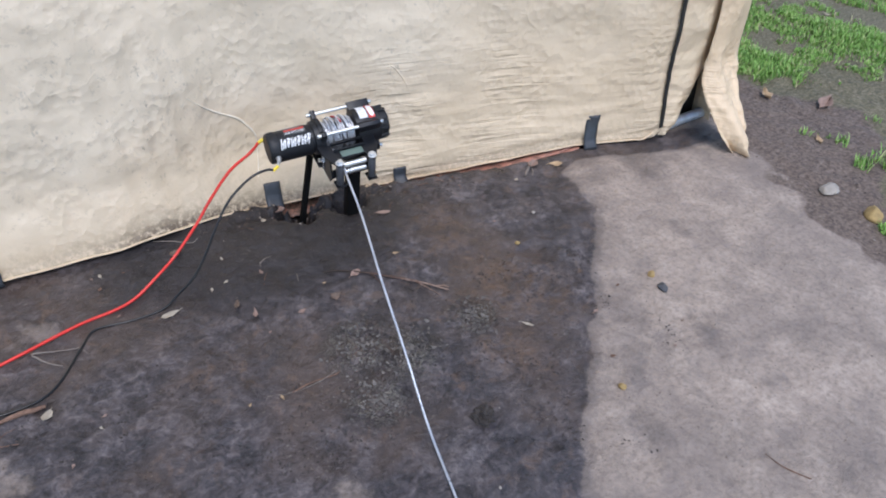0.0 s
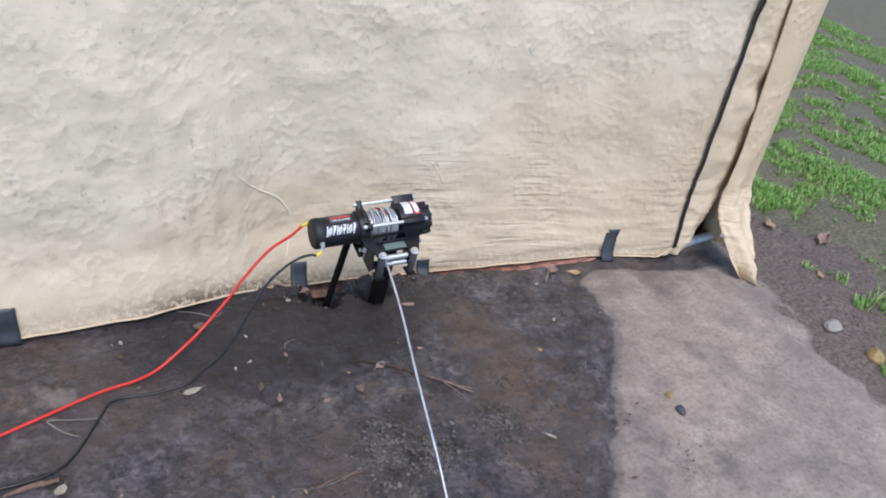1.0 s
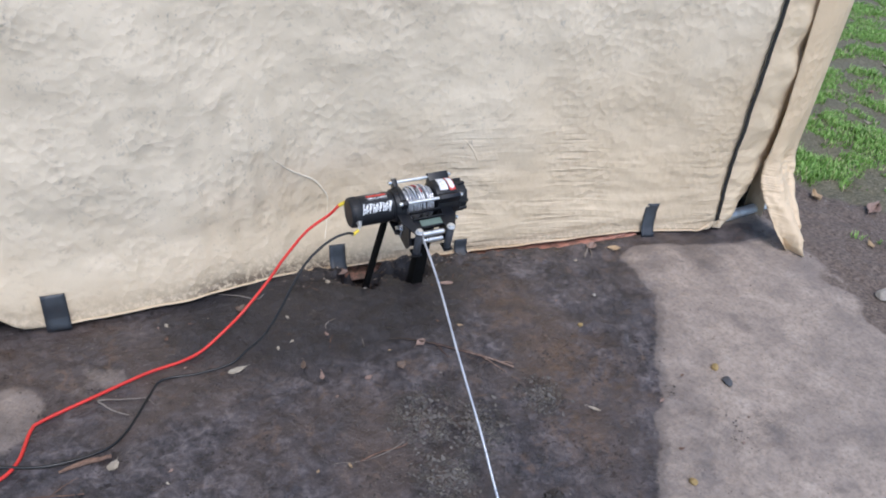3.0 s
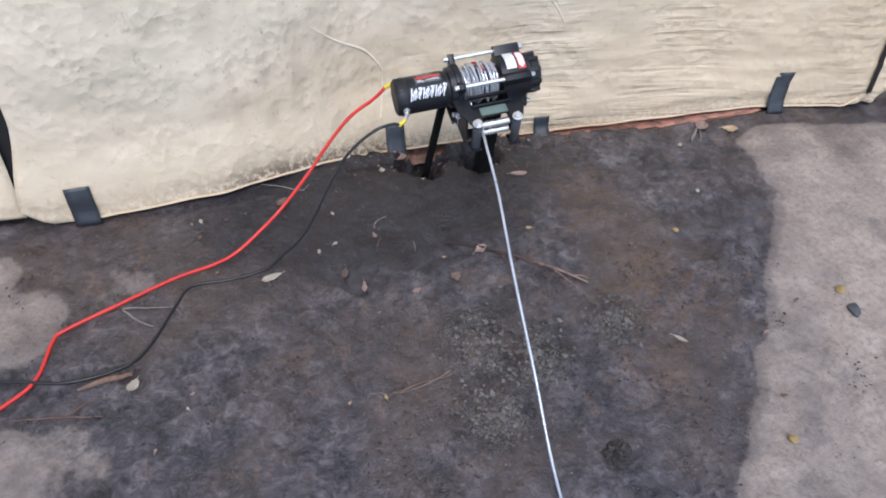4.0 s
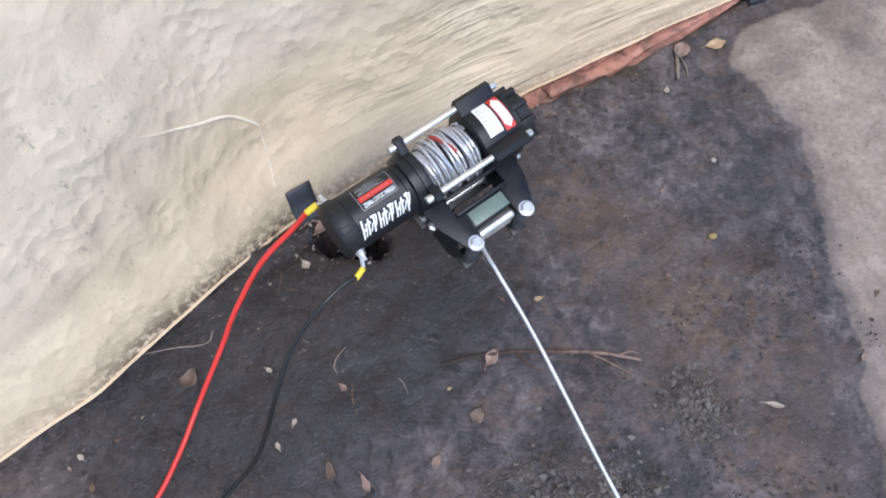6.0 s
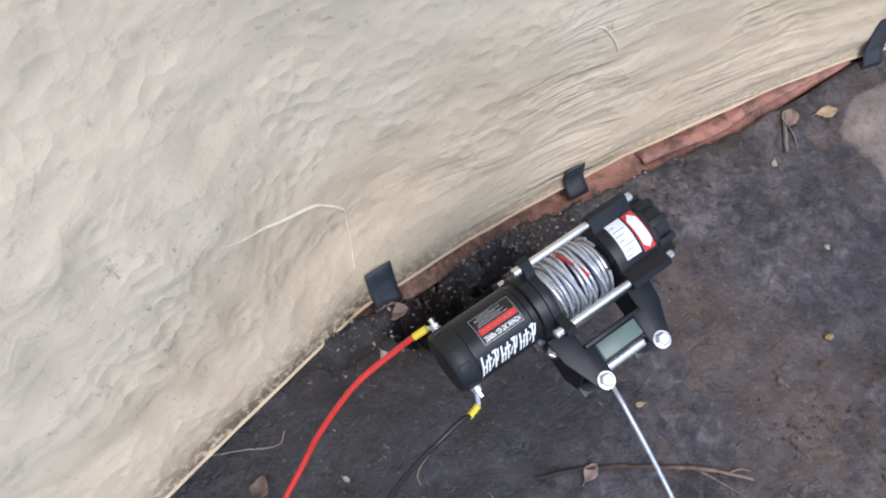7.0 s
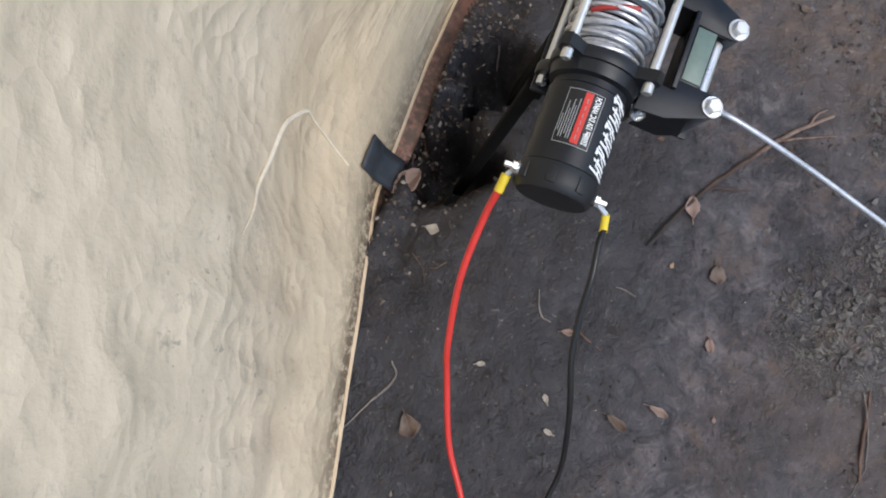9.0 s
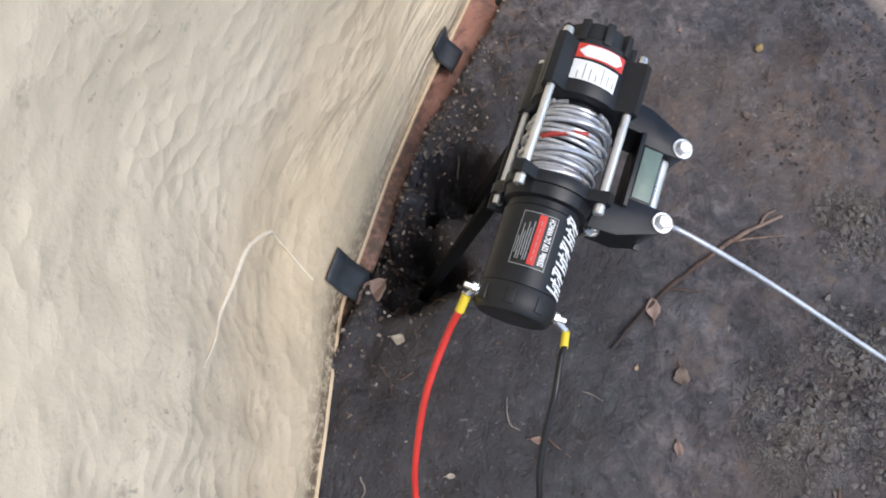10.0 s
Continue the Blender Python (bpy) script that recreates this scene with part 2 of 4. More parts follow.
PRINT_RED = plain("red_print", (0.60, 0.045, 0.03), 0.4, 0, 0.12, 300, 0.02)
PRINT_GREY = plain("grey_print", (0.30, 0.31, 0.31), 0.5, 0, 0.12, 300, 0.02)
STICKER = plain("black_sticker_film", (0.009, 0.009, 0.010), 0.35, 0, 0.2, 200, 0.02)
GREEN = plain("grey_green_plate", (0.13, 0.18, 0.15), 0.4, 0.1, 0.15, 90, 0.05)
ROLLER = plain("grey_roller_steel", (0.10, 0.105, 0.115), 0.42, 0.35, 0.15, 90, 0.05)
CORD = plain("tan_cord", (0.78, 0.70, 0.56), 0.7, 0, 0.2, 200)
# zip and eyelet black, also used for the shade sheet behind the flap
ZIP_AND_SHADE = plain("black_zip_and_gap_shade", (0.012, 0.011, 0.010), 0.75, 0, 0.3, 120)
BARK = plain("brown_bark", (0.15, 0.088, 0.06), 0.85, 0, 0.5, 120, 0.6)
GREYBARK = plain("weathered_grey_bark", (0.20, 0.168, 0.14), 0.85, 0, 0.4, 120, 0.6)
LEAF = plain("dry_tan_leaf", (0.40, 0.28, 0.16), 0.75, 0, 0.35, 70, 0.4)
LEAF_PINK = plain("dry_pinkish_leaf", (0.28, 0.19, 0.15), 0.75, 0, 0.3, 70, 0.4)
LEAF_DULL = plain("damp_brown_leaf", (0.15, 0.105, 0.078), 0.7, 0, 0.45, 70, 0.5)
LEAF_PALE = plain("pale_dry_leaf", (0.36, 0.31, 0.24), 0.75, 0, 0.3, 70, 0.4)
CRUMB = plain("crumbly_earth", (0.125, 0.110, 0.096), 0.9, 0, 0.5, 60, 0.5)
MUD = plain("dark_mud", (0.040, 0.032, 0.027), 0.8, 0, 0.4, 90, 0.6)
STONE = plain("grey_stone", (0.075, 0.075, 0.08), 0.7, 0, 0.4, 40, 0.6)
STONE_PALE = plain("pale_stone", (0.36, 0.32, 0.27), 0.85, 0, 0.3, 30, 0.6)
STONE_OCHRE = plain("ochre_stone", (0.36, 0.25, 0.10), 0.85, 0, 0.4, 50, 0.6)
PIPE = plain("galvanised_pipe", (0.55, 0.58, 0.62), 0.4, 0.35, 0.3, 50, 0.1)


def grass_material():
    n = Nodes("green_grass", 0.6)
    isle = n.node("ShaderNodeNewGeometry").outputs["Random Per Island"]
    n.put("Base Color", n.ramp(isle, [(0.0, (0.10, 0.22, 0.035)), (0.45, (0.22, 0.41, 0.075)), (0.85, (0.34, 0.52, 0.14)), (1.0, (0.55, 0.48, 0.28))]))
    return n.mat


def litter_material():
    n = Nodes("leaf_crumbs_and_grit", 0.85)
    isle = n.node("ShaderNodeNewGeometry").outputs["Random Per Island"]
    n.put("Base Color", n.ramp(isle, [(0.0, (0.040, 0.031, 0.025)), (0.55, (0.095, 0.070, 0.053)), (0.85, (0.17, 0.13, 0.10)), (1.0, (0.30, 0.255, 0.21))]))
    return n.mat


GRASS, LITTER = grass_material(), litter_material()

# ---------------- building helpers ----------------


def mesh_of(name, bm, material, smooth=True):
    me = bpy.data.meshes.new(name)
    bm.to_mesh(me)
    bm.free()
    me.materials.append(material)
    for p in me.polygons:
        p.use_smooth = smooth
    if smooth:
        me.set_sharp_from_angle(angle=radians(38))
    return me


def part(name, bm, material, parent=None, label="", smooth=True):
    """Links a bmesh as one mesh object, under a thing or a part."""
    ob = new(name, mesh_of(name, bm, material, smooth))
    if parent:
        ob.parent = parent
    if label:
        tagged(ob, label)
    return ob


def thing(name, label, category, m=None, group="", kind=""):
    ob = new(name)
    ob.empty_display_size = 0.05
    if m:
        ob.matrix_world = m
    return tagged(ob, label, category, group, kind)


def prism(bm, outline, axis, lo, hi, bevel=0.0):
    """An outline (two coordinates) pushed along an axis (0, 1, 2) from lo to hi."""
    def at(p, d):
        q = list(p)
        q.insert(axis, d)
        return q
    a = [bm.verts.new(at(p, lo)) for p in outline]
    b = [bm.verts.new(at(p, hi)) for p in outline]
    k = len(outline)
    faces = [bm.faces.new(a), bm.faces.new(b)] + [bm.faces.new((a[i], a[(i + 1) % k], b[(i + 1) % k], b[i])) for i in range(k)]
    bmesh.ops.recalc_face_normals(bm, faces=faces)
    if bevel:
        rim = [e for f in faces[:2] for e in f.edges]
        bmesh.ops.bevel(bm, geom=rim, offset=bevel, segments=2, profile=0.5, affect="EDGES")
    return bm


def box(size, at=(0, 0, 0), bevel=0.0):
    x, y, z = (s / 2 for s in size)
    bm = bmesh.new()
    bmesh.ops.create_cube(bm, size=1, matrix=Matrix.Translation(at) @ Matrix.Diagonal((*size, 1)))
    if bevel:
        bmesh.ops.bevel(bm, geom=list(bm.edges), offset=bevel, segments=2, profile=0.5, affect="EDGES")
    return bm


def lathe(profile, axis=0, at=(0, 0, 0), n=40, bm=None):
    """A body turned round an axis: pairs of (place along the axis, radius)."""
    bm = bm or bmesh.new()
    rings = []
    for d, r in profile:
        ring = []
        for i in range(n):
            a = 2 * math.pi * i / n
            p = [r * math.cos(a), r * math.sin(a)]
            p.insert(axis, d)
            ring.append(bm.verts.new(Vector(p) + Vector(at)))
        rings.append(ring)
    faces = [bm.faces.new(rings[0]), bm.faces.new(rings[-1])]
    for a, b in zip(rings, rings[1:]):
        faces += [bm.faces.new((a[i], a[(i + 1) % n], b[(i + 1) % n], b[i])) for i in range(n)]
    bmesh.ops.recalc_face_normals(bm, faces=faces)
    return bm


def smooth_line(points, step=8):
    """A Catmull-Rom line through the points."""
    p = [Vector(q) for q in points]
    p = [2 * p[0] - p[1]] + p + [2 * p[-1] - p[-2]]
    out = []
    for a, b, c, d in zip(p, p[1:], p[2:], p[3:]):
        for k in range(step):
            t = k / step
            out.append(0.5 * (2 * b + (c - a) * t + (2 * a - 5 * b + 4 * c - d) * t * t + (3 * b - a - 3 * c + d) * t ** 3))
    return out + [p[-2]]


def tube(line, radius, n=8, bm=None, taper=None, twist=0.0):
    """A round body along a line; taper gives the share of the radius from 0 to 1 along it; twist adds rope lay."""
    bm = bm or bmesh.new()
    rings, up, run = [], Vector((0, 0, 1)), 0.0
    for i, p in enumerate(line):
        ahead = (line[min(i + 1, len(line) - 1)] - line[max(i - 1, 0)]).normalized()
        side = ahead.cross(up)
        if side.length < 0.05:
            side = ahead.cross(Vector((0, 1, 0)))
        side.normalize()
        over = side.cross(ahead).normalized()
        up = over
        r = radius * (taper(i / (len(line) - 1)) if taper else 1)
        run += (p - line[i - 1]).length if i else 0
        ring = []
        for k in range(n):
            a = 2 * math.pi * k / n
            rr = r * (1 + 0.16 * math.cos(6 * a + twist * run)) if twist else r
            ring.append(bm.verts.new(p + side * math.cos(a) * rr + over * math.sin(a) * rr))
        rings.append(ring)
    faces = [bm.faces.new(rings[0]), bm.faces.new(rings[-1])]
    for a, b in zip(rings, rings[1:]):
        faces += [bm.faces.new((a[k], a[(k + 1) % n], b[(k + 1) % n], b[k])) for k in range(n)]
    bmesh.ops.recalc_face_normals(bm, faces=faces)
    return bm


def interp(x, table):
    xs, ys = zip(*table)
    return float(np.interp(x, xs, ys))


def ease(a, b, x):
    t = min(1, max(0, (x - a) / (b - a)))
    return t * t * (3 - 2 * t)


def fbm(x, y, z, octaves=4):
    return noise.fractal(Vector((x, y, z)), 1.0, 2.0, octaves)


# ---------------- lie of the land and of the tarp ----------------
FOOT_Y = [(-1.8, 0.40), (-0.75, 0.40), (-0.55, 0.385), (-0.24, 0.402), (0.0, 0.461), (0.17, 0.508), (0.4, 0.515), (0.6, 0.508), (0.75, 0.494), (0.85, 0.480), (1.1, 0.44), (1.27, 0.40), (1.5, 0.338), (1.62, 0.32), (1.9, 0.32)]
FOOT_Z = [(-1.8, 0.02), (-0.55, 0.02), (-0.24, 0.018), (0.0, 0.006), (0.09, -0.010), (0.17, -0.030), (0.6, -0.05), (0.85, -0.042), (1.1, -0.02), (1.27, 0.005), (1.5, 0.015), (1.9, 0.015)]
MOSS = [(0.23, -0.19, 0.11), (0.32, -0.25, 0.10), (0.54, -0.21, 0.07), (0.20, -0.36, 0.08)]
RUST = [(0.735, -0.067, 0.07), (0.70, -0.16, 0.20), (0.62, 0.22, 0.13), (0.56, -0.34, 0.12), (0.26, -0.02, 0.05), (-0.04, 0.20, 0.04), (0.62, 0.10, 0.06), (0.10, 0.10, 0.04)]
BROWN_OUT = [(0.09, 0.503), (0.107, 0.490), (0.27, 0.480), (0.43, 0.481), (0.50, 0.480), (0.57, 0.464), (0.73, 0.440), (0.90, 0.419), (1.0, 0.402), (1.12, 0.394), (1.295, 0.384)]
HOLES = [(0.262, 0.415, 0.074, 0.17), (0.412, 0.395, 0.056, 0.13), (0.33, 0.44, 0.05, 0.035)]


def ground_z(x, y):
    """Height of the earth."""
    z = 0.006 * fbm(x * 1.3, y * 1.3, 0.5) + 0.003 * fbm(x * 7, y * 7, 2.5)
    dip = interp(x, [(-0.1, 0.0), (0.05, 0.010), (0.2, 0.075), (0.6, 0.090), (0.9, 0.078), (1.15, 0.058), (1.28, 0.02), (1.4, 0.0)])
    foot = interp(x, FOOT_Y)
    lip = foot - interp(x, BROWN_OUT) - 0.006
    z -= (0.08 * dip * ease(foot - 0.15, foot - 0.06, y) + (0.92 * dip + 0.025 * min(1, dip / 0.05)) * ease(foot - lip - 0.016, foot - lip, y))
    rough = ease(foot - 0.19, foot - 0.07, y) * ease(0.0, 0.12, x) * (1 - ease(0.62, 0.85, x))
    z += rough * (0.014 * fbm(x * 22, y * 22, 7.0) - 0.008)
    for hx, hy, r, d in HOLES:
        far = math.hypot(x - hx, y - hy) + 0.026 * fbm(x * 20, y * 20, 4.0)
        z -= d * (1 - ease(r * 0.45, r * 1.15, far))
    for mx, my, r in MOSS:
        z += 0.010 * (1 - ease(r * 0.4, r * 1.2, math.hypot(x - mx, y - my))) * abs(fbm(x * 42, y * 42, 6.0))
    ring = math.hypot((x - 0.835) / 1.25, y + 0.055)
    z += 0.0065 * math.exp(-((ring - 0.058) / 0.009) ** 2) - 0.005 * (1 - ease(0.03, 0.055, ring))
    trodden = ease(-1.2, -0.6, x) * (1 - ease(1.0, 1.3, x)) * ease(-1.1, -0.7, y)
    z += trodden * (0.0052 * fbm(x * 13, y * 13, 12.0) + 0.0048 * abs(fbm(x * 26, y * 26, 15.0)) * ease(-0.1, 0.3, fbm(x * 3, y * 3, 17.0)))
    z += 0.02 * ease(1.9, 2.6, x) * fbm(x * 1.8, y * 1.8, 9.0) + 0.010 * ease(1.75, 1.95, x) * (1 - ease(3.0, 4.0, x)) * fbm(x * 14, y * 14, 11.0)
    return z


def wall_y(x, z):
    """Where the tarp hangs, with its folds."""
    h = z - interp(x, FOOT_Z)
    y = interp(x, FOOT_Y)
    y += interp(x, [(-0.6, 0.03), (-0.1, 0.05), (0.1, 0.068), (0.25, 0.060), (0.5, 0.032), (0.7, 0.026), (1.2, 0.025), (1.5, 0.006)]) * ease(0.0, 0.2, h)
    y += interp(x, [(-0.6, 0.08), (0.2, 0.07), (0.7, 0.05), (1.2, 0.02), (1.5, 0.0)]) * max(0.0, min(h, 1.2) - 0.2)
    loose = ease(0.0, 0.15, h)
    y += 0.024 * loose * fbm(x * 1.9 + 0.7 * z, 3.0, z * 1.5)
    y += 0.020 * loose * ease(0.25, 0.75, h) * math.sin(7.5 * (x + 0.45 * z) + 1.2 * fbm(x * 2, 1, z * 2)) * (1 - ease(-0.1, 0.9, x))
    y += 0.0036 * (0.4 + 0.6 * loose) * fbm(x * 5, 8.0, z * 9)
    drape = ease(0.02, 0.15, h) * (1 - ease(0.40, 0.75, h)) * ease(-0.6, -0.35, x) * (1 - ease(0.02, 0.18, x))
    y += 0.0032 * drape * math.sin(74 * x + 8 * z + 2.0 * fbm(x * 4, 2.0, z * 4))
    y += 0.0036 * (1 - 2 * abs(noise.noise(Vector((x * 2.6 + 0.8 * z, 5.0, z * 24 - 3 * x))))) * (1 - ease(0.2, 0.42, h)) * ease(0.25, 0.7, x)
    return y


# ---------------- ground ----------------
WET_EDGE = [(-1.4, 0.34), (-1.0, 0.40), (-0.72, 0.53), (-0.61, 0.61), (-0.52, 0.69), (-0.38, 0.79), (-0.31, 0.87), (-0.25, 0.90), (-0.18, 0.93), (-0.09, 1.02), (0.05, 1.12), (0.28, 1.15), (0.36, 1.30), (0.8, 1.4)]
DRY_SPOTS = [(-0.72, 0.10, 0.14), (-0.80, 0.26, 0.11), (-0.90, -0.05, 0.20), (-0.34, -0.54, 0.10), (-0.60, -0.44, 0.13), (-0.74, -0.26, 0.15)]
HALF_DRY = [(-0.26, -0.50, 0.10), (-0.40, -0.54, 0.16), (-0.62, -0.25, 0.16), (-0.50, 0.16, 0.12), (0.02, -0.62, 0.16)]


DAMP_SPOTS = [(0.90, -0.34, 0.10, 0.40), (0.86, -0.46, 0.10, 0.36), (0.80, -0.58, 0.10, 0.36), (0.74, -0.70, 0.11, 0.34), (1.08, -0.54, 0.17, 0.30), (1.30, -0.10, 0.16, 0.28), (1.45, 0.18, 0.18, 0.32), (1.24, 0.30, 0.20, 0.46), (1.46, 0.26, 0.18, 0.42), (1.14, 0.12, 0.18, 0.34)]


def span(*runs):
    out = []
    for a, b, n in runs:
        out += list(np.linspace(a, b, n, endpoint=False))
    return out + [runs[-1][1]]


def build_ground():
    xs = span((-250, -20, 8), (-20, -3, 10), (-3, -1.2, 30), (-1.2, 1.6, 260), (1.6, 2.6, 56), (2.6, 6, 60), (6, 20, 14), (20, 250, 8))
    ys = span((-250, -20, 8), (-20, -3, 10), (-3, -0.9, 60), (-0.9, 0.62, 152), (0.62, 2.0, 40), (2.0, 6, 30), (6, 20, 12), (20, 250, 8))
    verts, wet, soil, grass, moss, rust, dark_oval = [], [], [], [], [], [], []
    for y in ys:
        for x in xs:
            near = abs(x) < 8 and abs(y) < 8
            verts.append((x, y, ground_z(x, y) if near else 0.0))
            w = ease(-0.10, 0.09, interp(y, WET_EDGE) - x + 0.02 * fbm(x * 9, y * 9, 8.0)) * ease(-1.3 + 0.3 * math.sin(3 * y), -0.75, x) * ease(-2.3, -1.2, y + 0.3 * math.sin(4 * x))
            for sx, sy, r in DRY_SPOTS:
                w = min(w, 0.30 + 0.70 * ease(r * 0.3, r * 1.35, math.hypot(x - sx, y - sy)))
            for sx, sy, r in HALF_DRY:
                w = min(w, 0.55 + 0.45 * ease(r * 0.2, r * 1.4, math.hypot(x - sx, y - sy)))
            # a darker band follows the line of the wall foot
            w = max(w, 0.8 * (1 - ease(0.03, 0.10, abs(interp(x, FOOT_Y) - 0.03 - y))) * ease(-1.6, -1.1, x) * (1 - ease(1.7, 1.95, x)))
            for sx, sy, r, amount in DAMP_SPOTS:
                w = max(w, amount * (1 - ease(0.0, r * 1.6, math.hypot(x - sx, y - sy))))
            edge = 1.80 + 0.05 * math.sin(y * 5) + 0.35 * ease(0.2, 0.8, y) * -0.3
            s = ease(-0.12, 0.14, x - edge + 0.10 * fbm(x * 5, y * 5, 6.0))
            g = max(ease(-0.12, 0.2, x - interp(y, [(-2, 2.6), (-0.6, 2.25), (-0.3, 1.98), (-0.05, 2.35), (0.2, 2.5), (0.45, 2.25), (0.9, 2.15), (2, 2.0)])), 0)
            if y > 1.0:
                g = max(g, ease(1.0, 1.5, y))
            moss.append(max(1 - ease(r * 0.4, r * 1.2, math.hypot(x - mx, y - my)) for mx, my, r in MOSS))
            rust.append(max(1 - ease(r * 0.2, r * 1.2, math.hypot(x - mx, y - my)) for mx, my, r in RUST))
            # wide oval centred by the winch and wall, fading outwards
            dark_oval.append(1 - ease(0.10, 0.52, math.hypot((x - 0.14) / 1.6, y - 0.34)))
            far = ease(2.4, 4.2, math.hypot(x - 0.2, y + 0.6) + 0.5 * fbm(x * 0.7, y * 0.7, 3.0))
            wet.append(w), soil.append(s), grass.append(max(g, far))
    k = len(xs)
    faces = [(j * k + i, j * k + i + 1, (j + 1) * k + i + 1, (j + 1) * k + i) for j in range(len(ys) - 1) for i in range(k - 1)]
    me = bpy.data.meshes.new("ground")
    me.from_pydata(verts, [], faces)
    for name, values in (("wet", wet), ("soil", soil), ("grass", grass), ("moss", moss), ("rust", rust), ("dark_oval", dark_oval)):
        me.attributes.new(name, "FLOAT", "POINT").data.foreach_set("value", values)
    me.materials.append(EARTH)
    for p in me.polygons:
        p.use_smooth = True
    return tagged(new("ground", me), "trodden bare earth, dark where damp, pale where dry, with grass beyond", "ground", kind="structure")


build_ground()

# ---------------- tarp walls ----------------


def sheet(name, xs, zs, place, material, parent=None, label="", thick=0.0015):
    """A cloth sheet from a grid of two parameters."""
    bm = bmesh.new()
    rows = [[bm.verts.new(place(u, v)) for u in xs] for v in zs]
    for a, b in zip(rows, rows[1:]):
        for i in range(len(xs) - 1):
            bm.faces.new((a[i], a[i + 1], b[i + 1], b[i]))
    ob = part(name, bm, material, parent, label)
    s = ob.modifiers.new("thickness", "SOLIDIFY")
    s.thickness, s.offset = thick, 1.0
    return ob


ZIP_X = [(0.0, 1.594), (0.07, 1.592), (0.6, 1.549), (0.95, 1.527), (2.1, 1.45)]
GUSSET_X = [(0.0, 1.668), (0.04, 1.695), (0.1, 1.738), (0.22, 1.800), (0.6, 1.805), (0.95, 1.75), (2.1, 1.6)]
HEIGHTS = span((0, 0.30, 34), (0.30, 1.15, 62), (1.15, 2.1, 20))

wall = tagged(thing("wall_front", "tan tarp wall of a portable shelter with creases and grime", "tarp wall", kind="structure"))


def front(x, h):
    foot = interp(x, FOOT_Z) + 0.006 * fbm(x * 6, 0, 3.3)
    corner = 0.05 * (1 - ease(0.0, 0.05, x + 0.665)) + 0.03 * (1 - ease(0.0, 0.04, 1.575 - x))
    z = foot + corner * max(0, 1 - h / 0.25) + h
    x += (interp(h, ZIP_X) - 1.565) * ease(1.25, 1.565, x)
    return x - 0.05 * (1 - ease(0.0, 0.10, x + 0.665)) * (1 - ease(0.0, 0.3, h)), wall_y(x, z) - 0.008 * (1 - ease(0, 0.02, h)), z


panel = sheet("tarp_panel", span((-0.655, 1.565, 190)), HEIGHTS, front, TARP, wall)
muddy = [min(1.0, 1.6 * math.exp(-h / 0.030)) * (0.35 + 0.65 * ease(-0.40, -0.10, x) * (1 - ease(0.15, 0.5, x))) for h in HEIGHTS for x in span((-0.655, 1.565, 190))]
panel.data.attributes.new("hem", "FLOAT", "POINT").data.foreach_set("value", muddy)
# the rolled lower hem
hem = smooth_line([(x, front(x, 0.0)[1] - 0.001, front(x, 0.002)[2]) for x in np.linspace(-0.575, 1.56, 60)], 3)
part("hem", tube(hem, 0.0032, 6), TARP_TRIM, wall, "stitched rolled hem")
sheet("side_strip", span((-1.9, -0.70, 50)), HEIGHTS, lambda x, h: (x, wall_y(x, h + 0.03) + 0.004, h + 0.035), TARP, wall, "neighbouring tarp panel")
sheet("zip_tape", span((-0.72, -0.64, 5)), HEIGHTS, lambda x, h: (x - 0.04 * (1 - ease(0, 0.3, h)), wall_y(-0.66, h + 0.03) + 0.022, h + 0.03), ZIP_AND_SHADE, wall, "black zip tape")
sheet("zip_tape", span((1.557, 1.573, 4)), HEIGHTS, lambda x, h: (interp(h + 0.05, ZIP_X) + x - 1.565, wall_y(1.56, h + 0.05) - 0.010, h + 0.05), ZIP_AND_SHADE, wall, "black zip tape")


def gusset(u, h):
    lo, hi = interp(h, ZIP_X), interp(h, GUSSET_X)
    fold = math.sin(math.pi * min(1, u * 1.05))
    pull = 0.020 * math.exp(-((h - 0.60) / 0.035) ** 2) - 0.016 * math.exp(-((h - 0.68) / 0.045) ** 2) + 0.014 * math.exp(-((h - 0.77) / 0.05) ** 2)
    y = wall_y(1.56, h + 0.02) - 0.024 * fold - pull * u - 0.010 * fold * fbm(u * 3 + h * 4, 1.0, h * 14) + 0.035 * u * u
    return lo + (hi - lo) * u, y, h + 0.012 + 0.03 * u


sheet("gusset_panel", span((0, 1, 18)), HEIGHTS, gusset, PANEL, wall, "smooth tan panel beside the zip")


def flap(u, h):
    """The corner flap, with a loose tail that kicks out at the foot."""
    tail = 1 - ease(0.0, 0.30, h)
    left = interp(h, [(0.0, 1.785), (0.03, 1.755), (0.12, 1.712), (0.20, 1.690), (0.27, 1.698), (0.45, 1.698), (0.95, 1.625), (2.1, 1.48)])
    right = interp(h, [(0.0, 1.850), (0.05, 1.858), (0.15, 1.862), (0.25, 1.882), (0.40, 1.890), (0.95, 1.855), (2.1, 1.80)])
    x = left + (right - left) * u
    crumple = tail + 0.6 * math.exp(-((h - 0.25) / 0.09) ** 2)
    y = 0.30 - 0.16 * tail - 0.02 * math.sin(math.pi * u) + crumple * (0.022 * math.sin(u * 8 + h * 10) + 0.016 * fbm(u * 5, h * 22, 2.0))
    return x, y + 0.05 * u * (1 - tail), h + 0.004


sheet("corner_flap", span((0, 1, 22)), span((0, 0.35, 32), (0.35, 2.1, 30)), flap, TARP_TRIM, wall, "stiff tan corner flap with a loose crumpled tail")
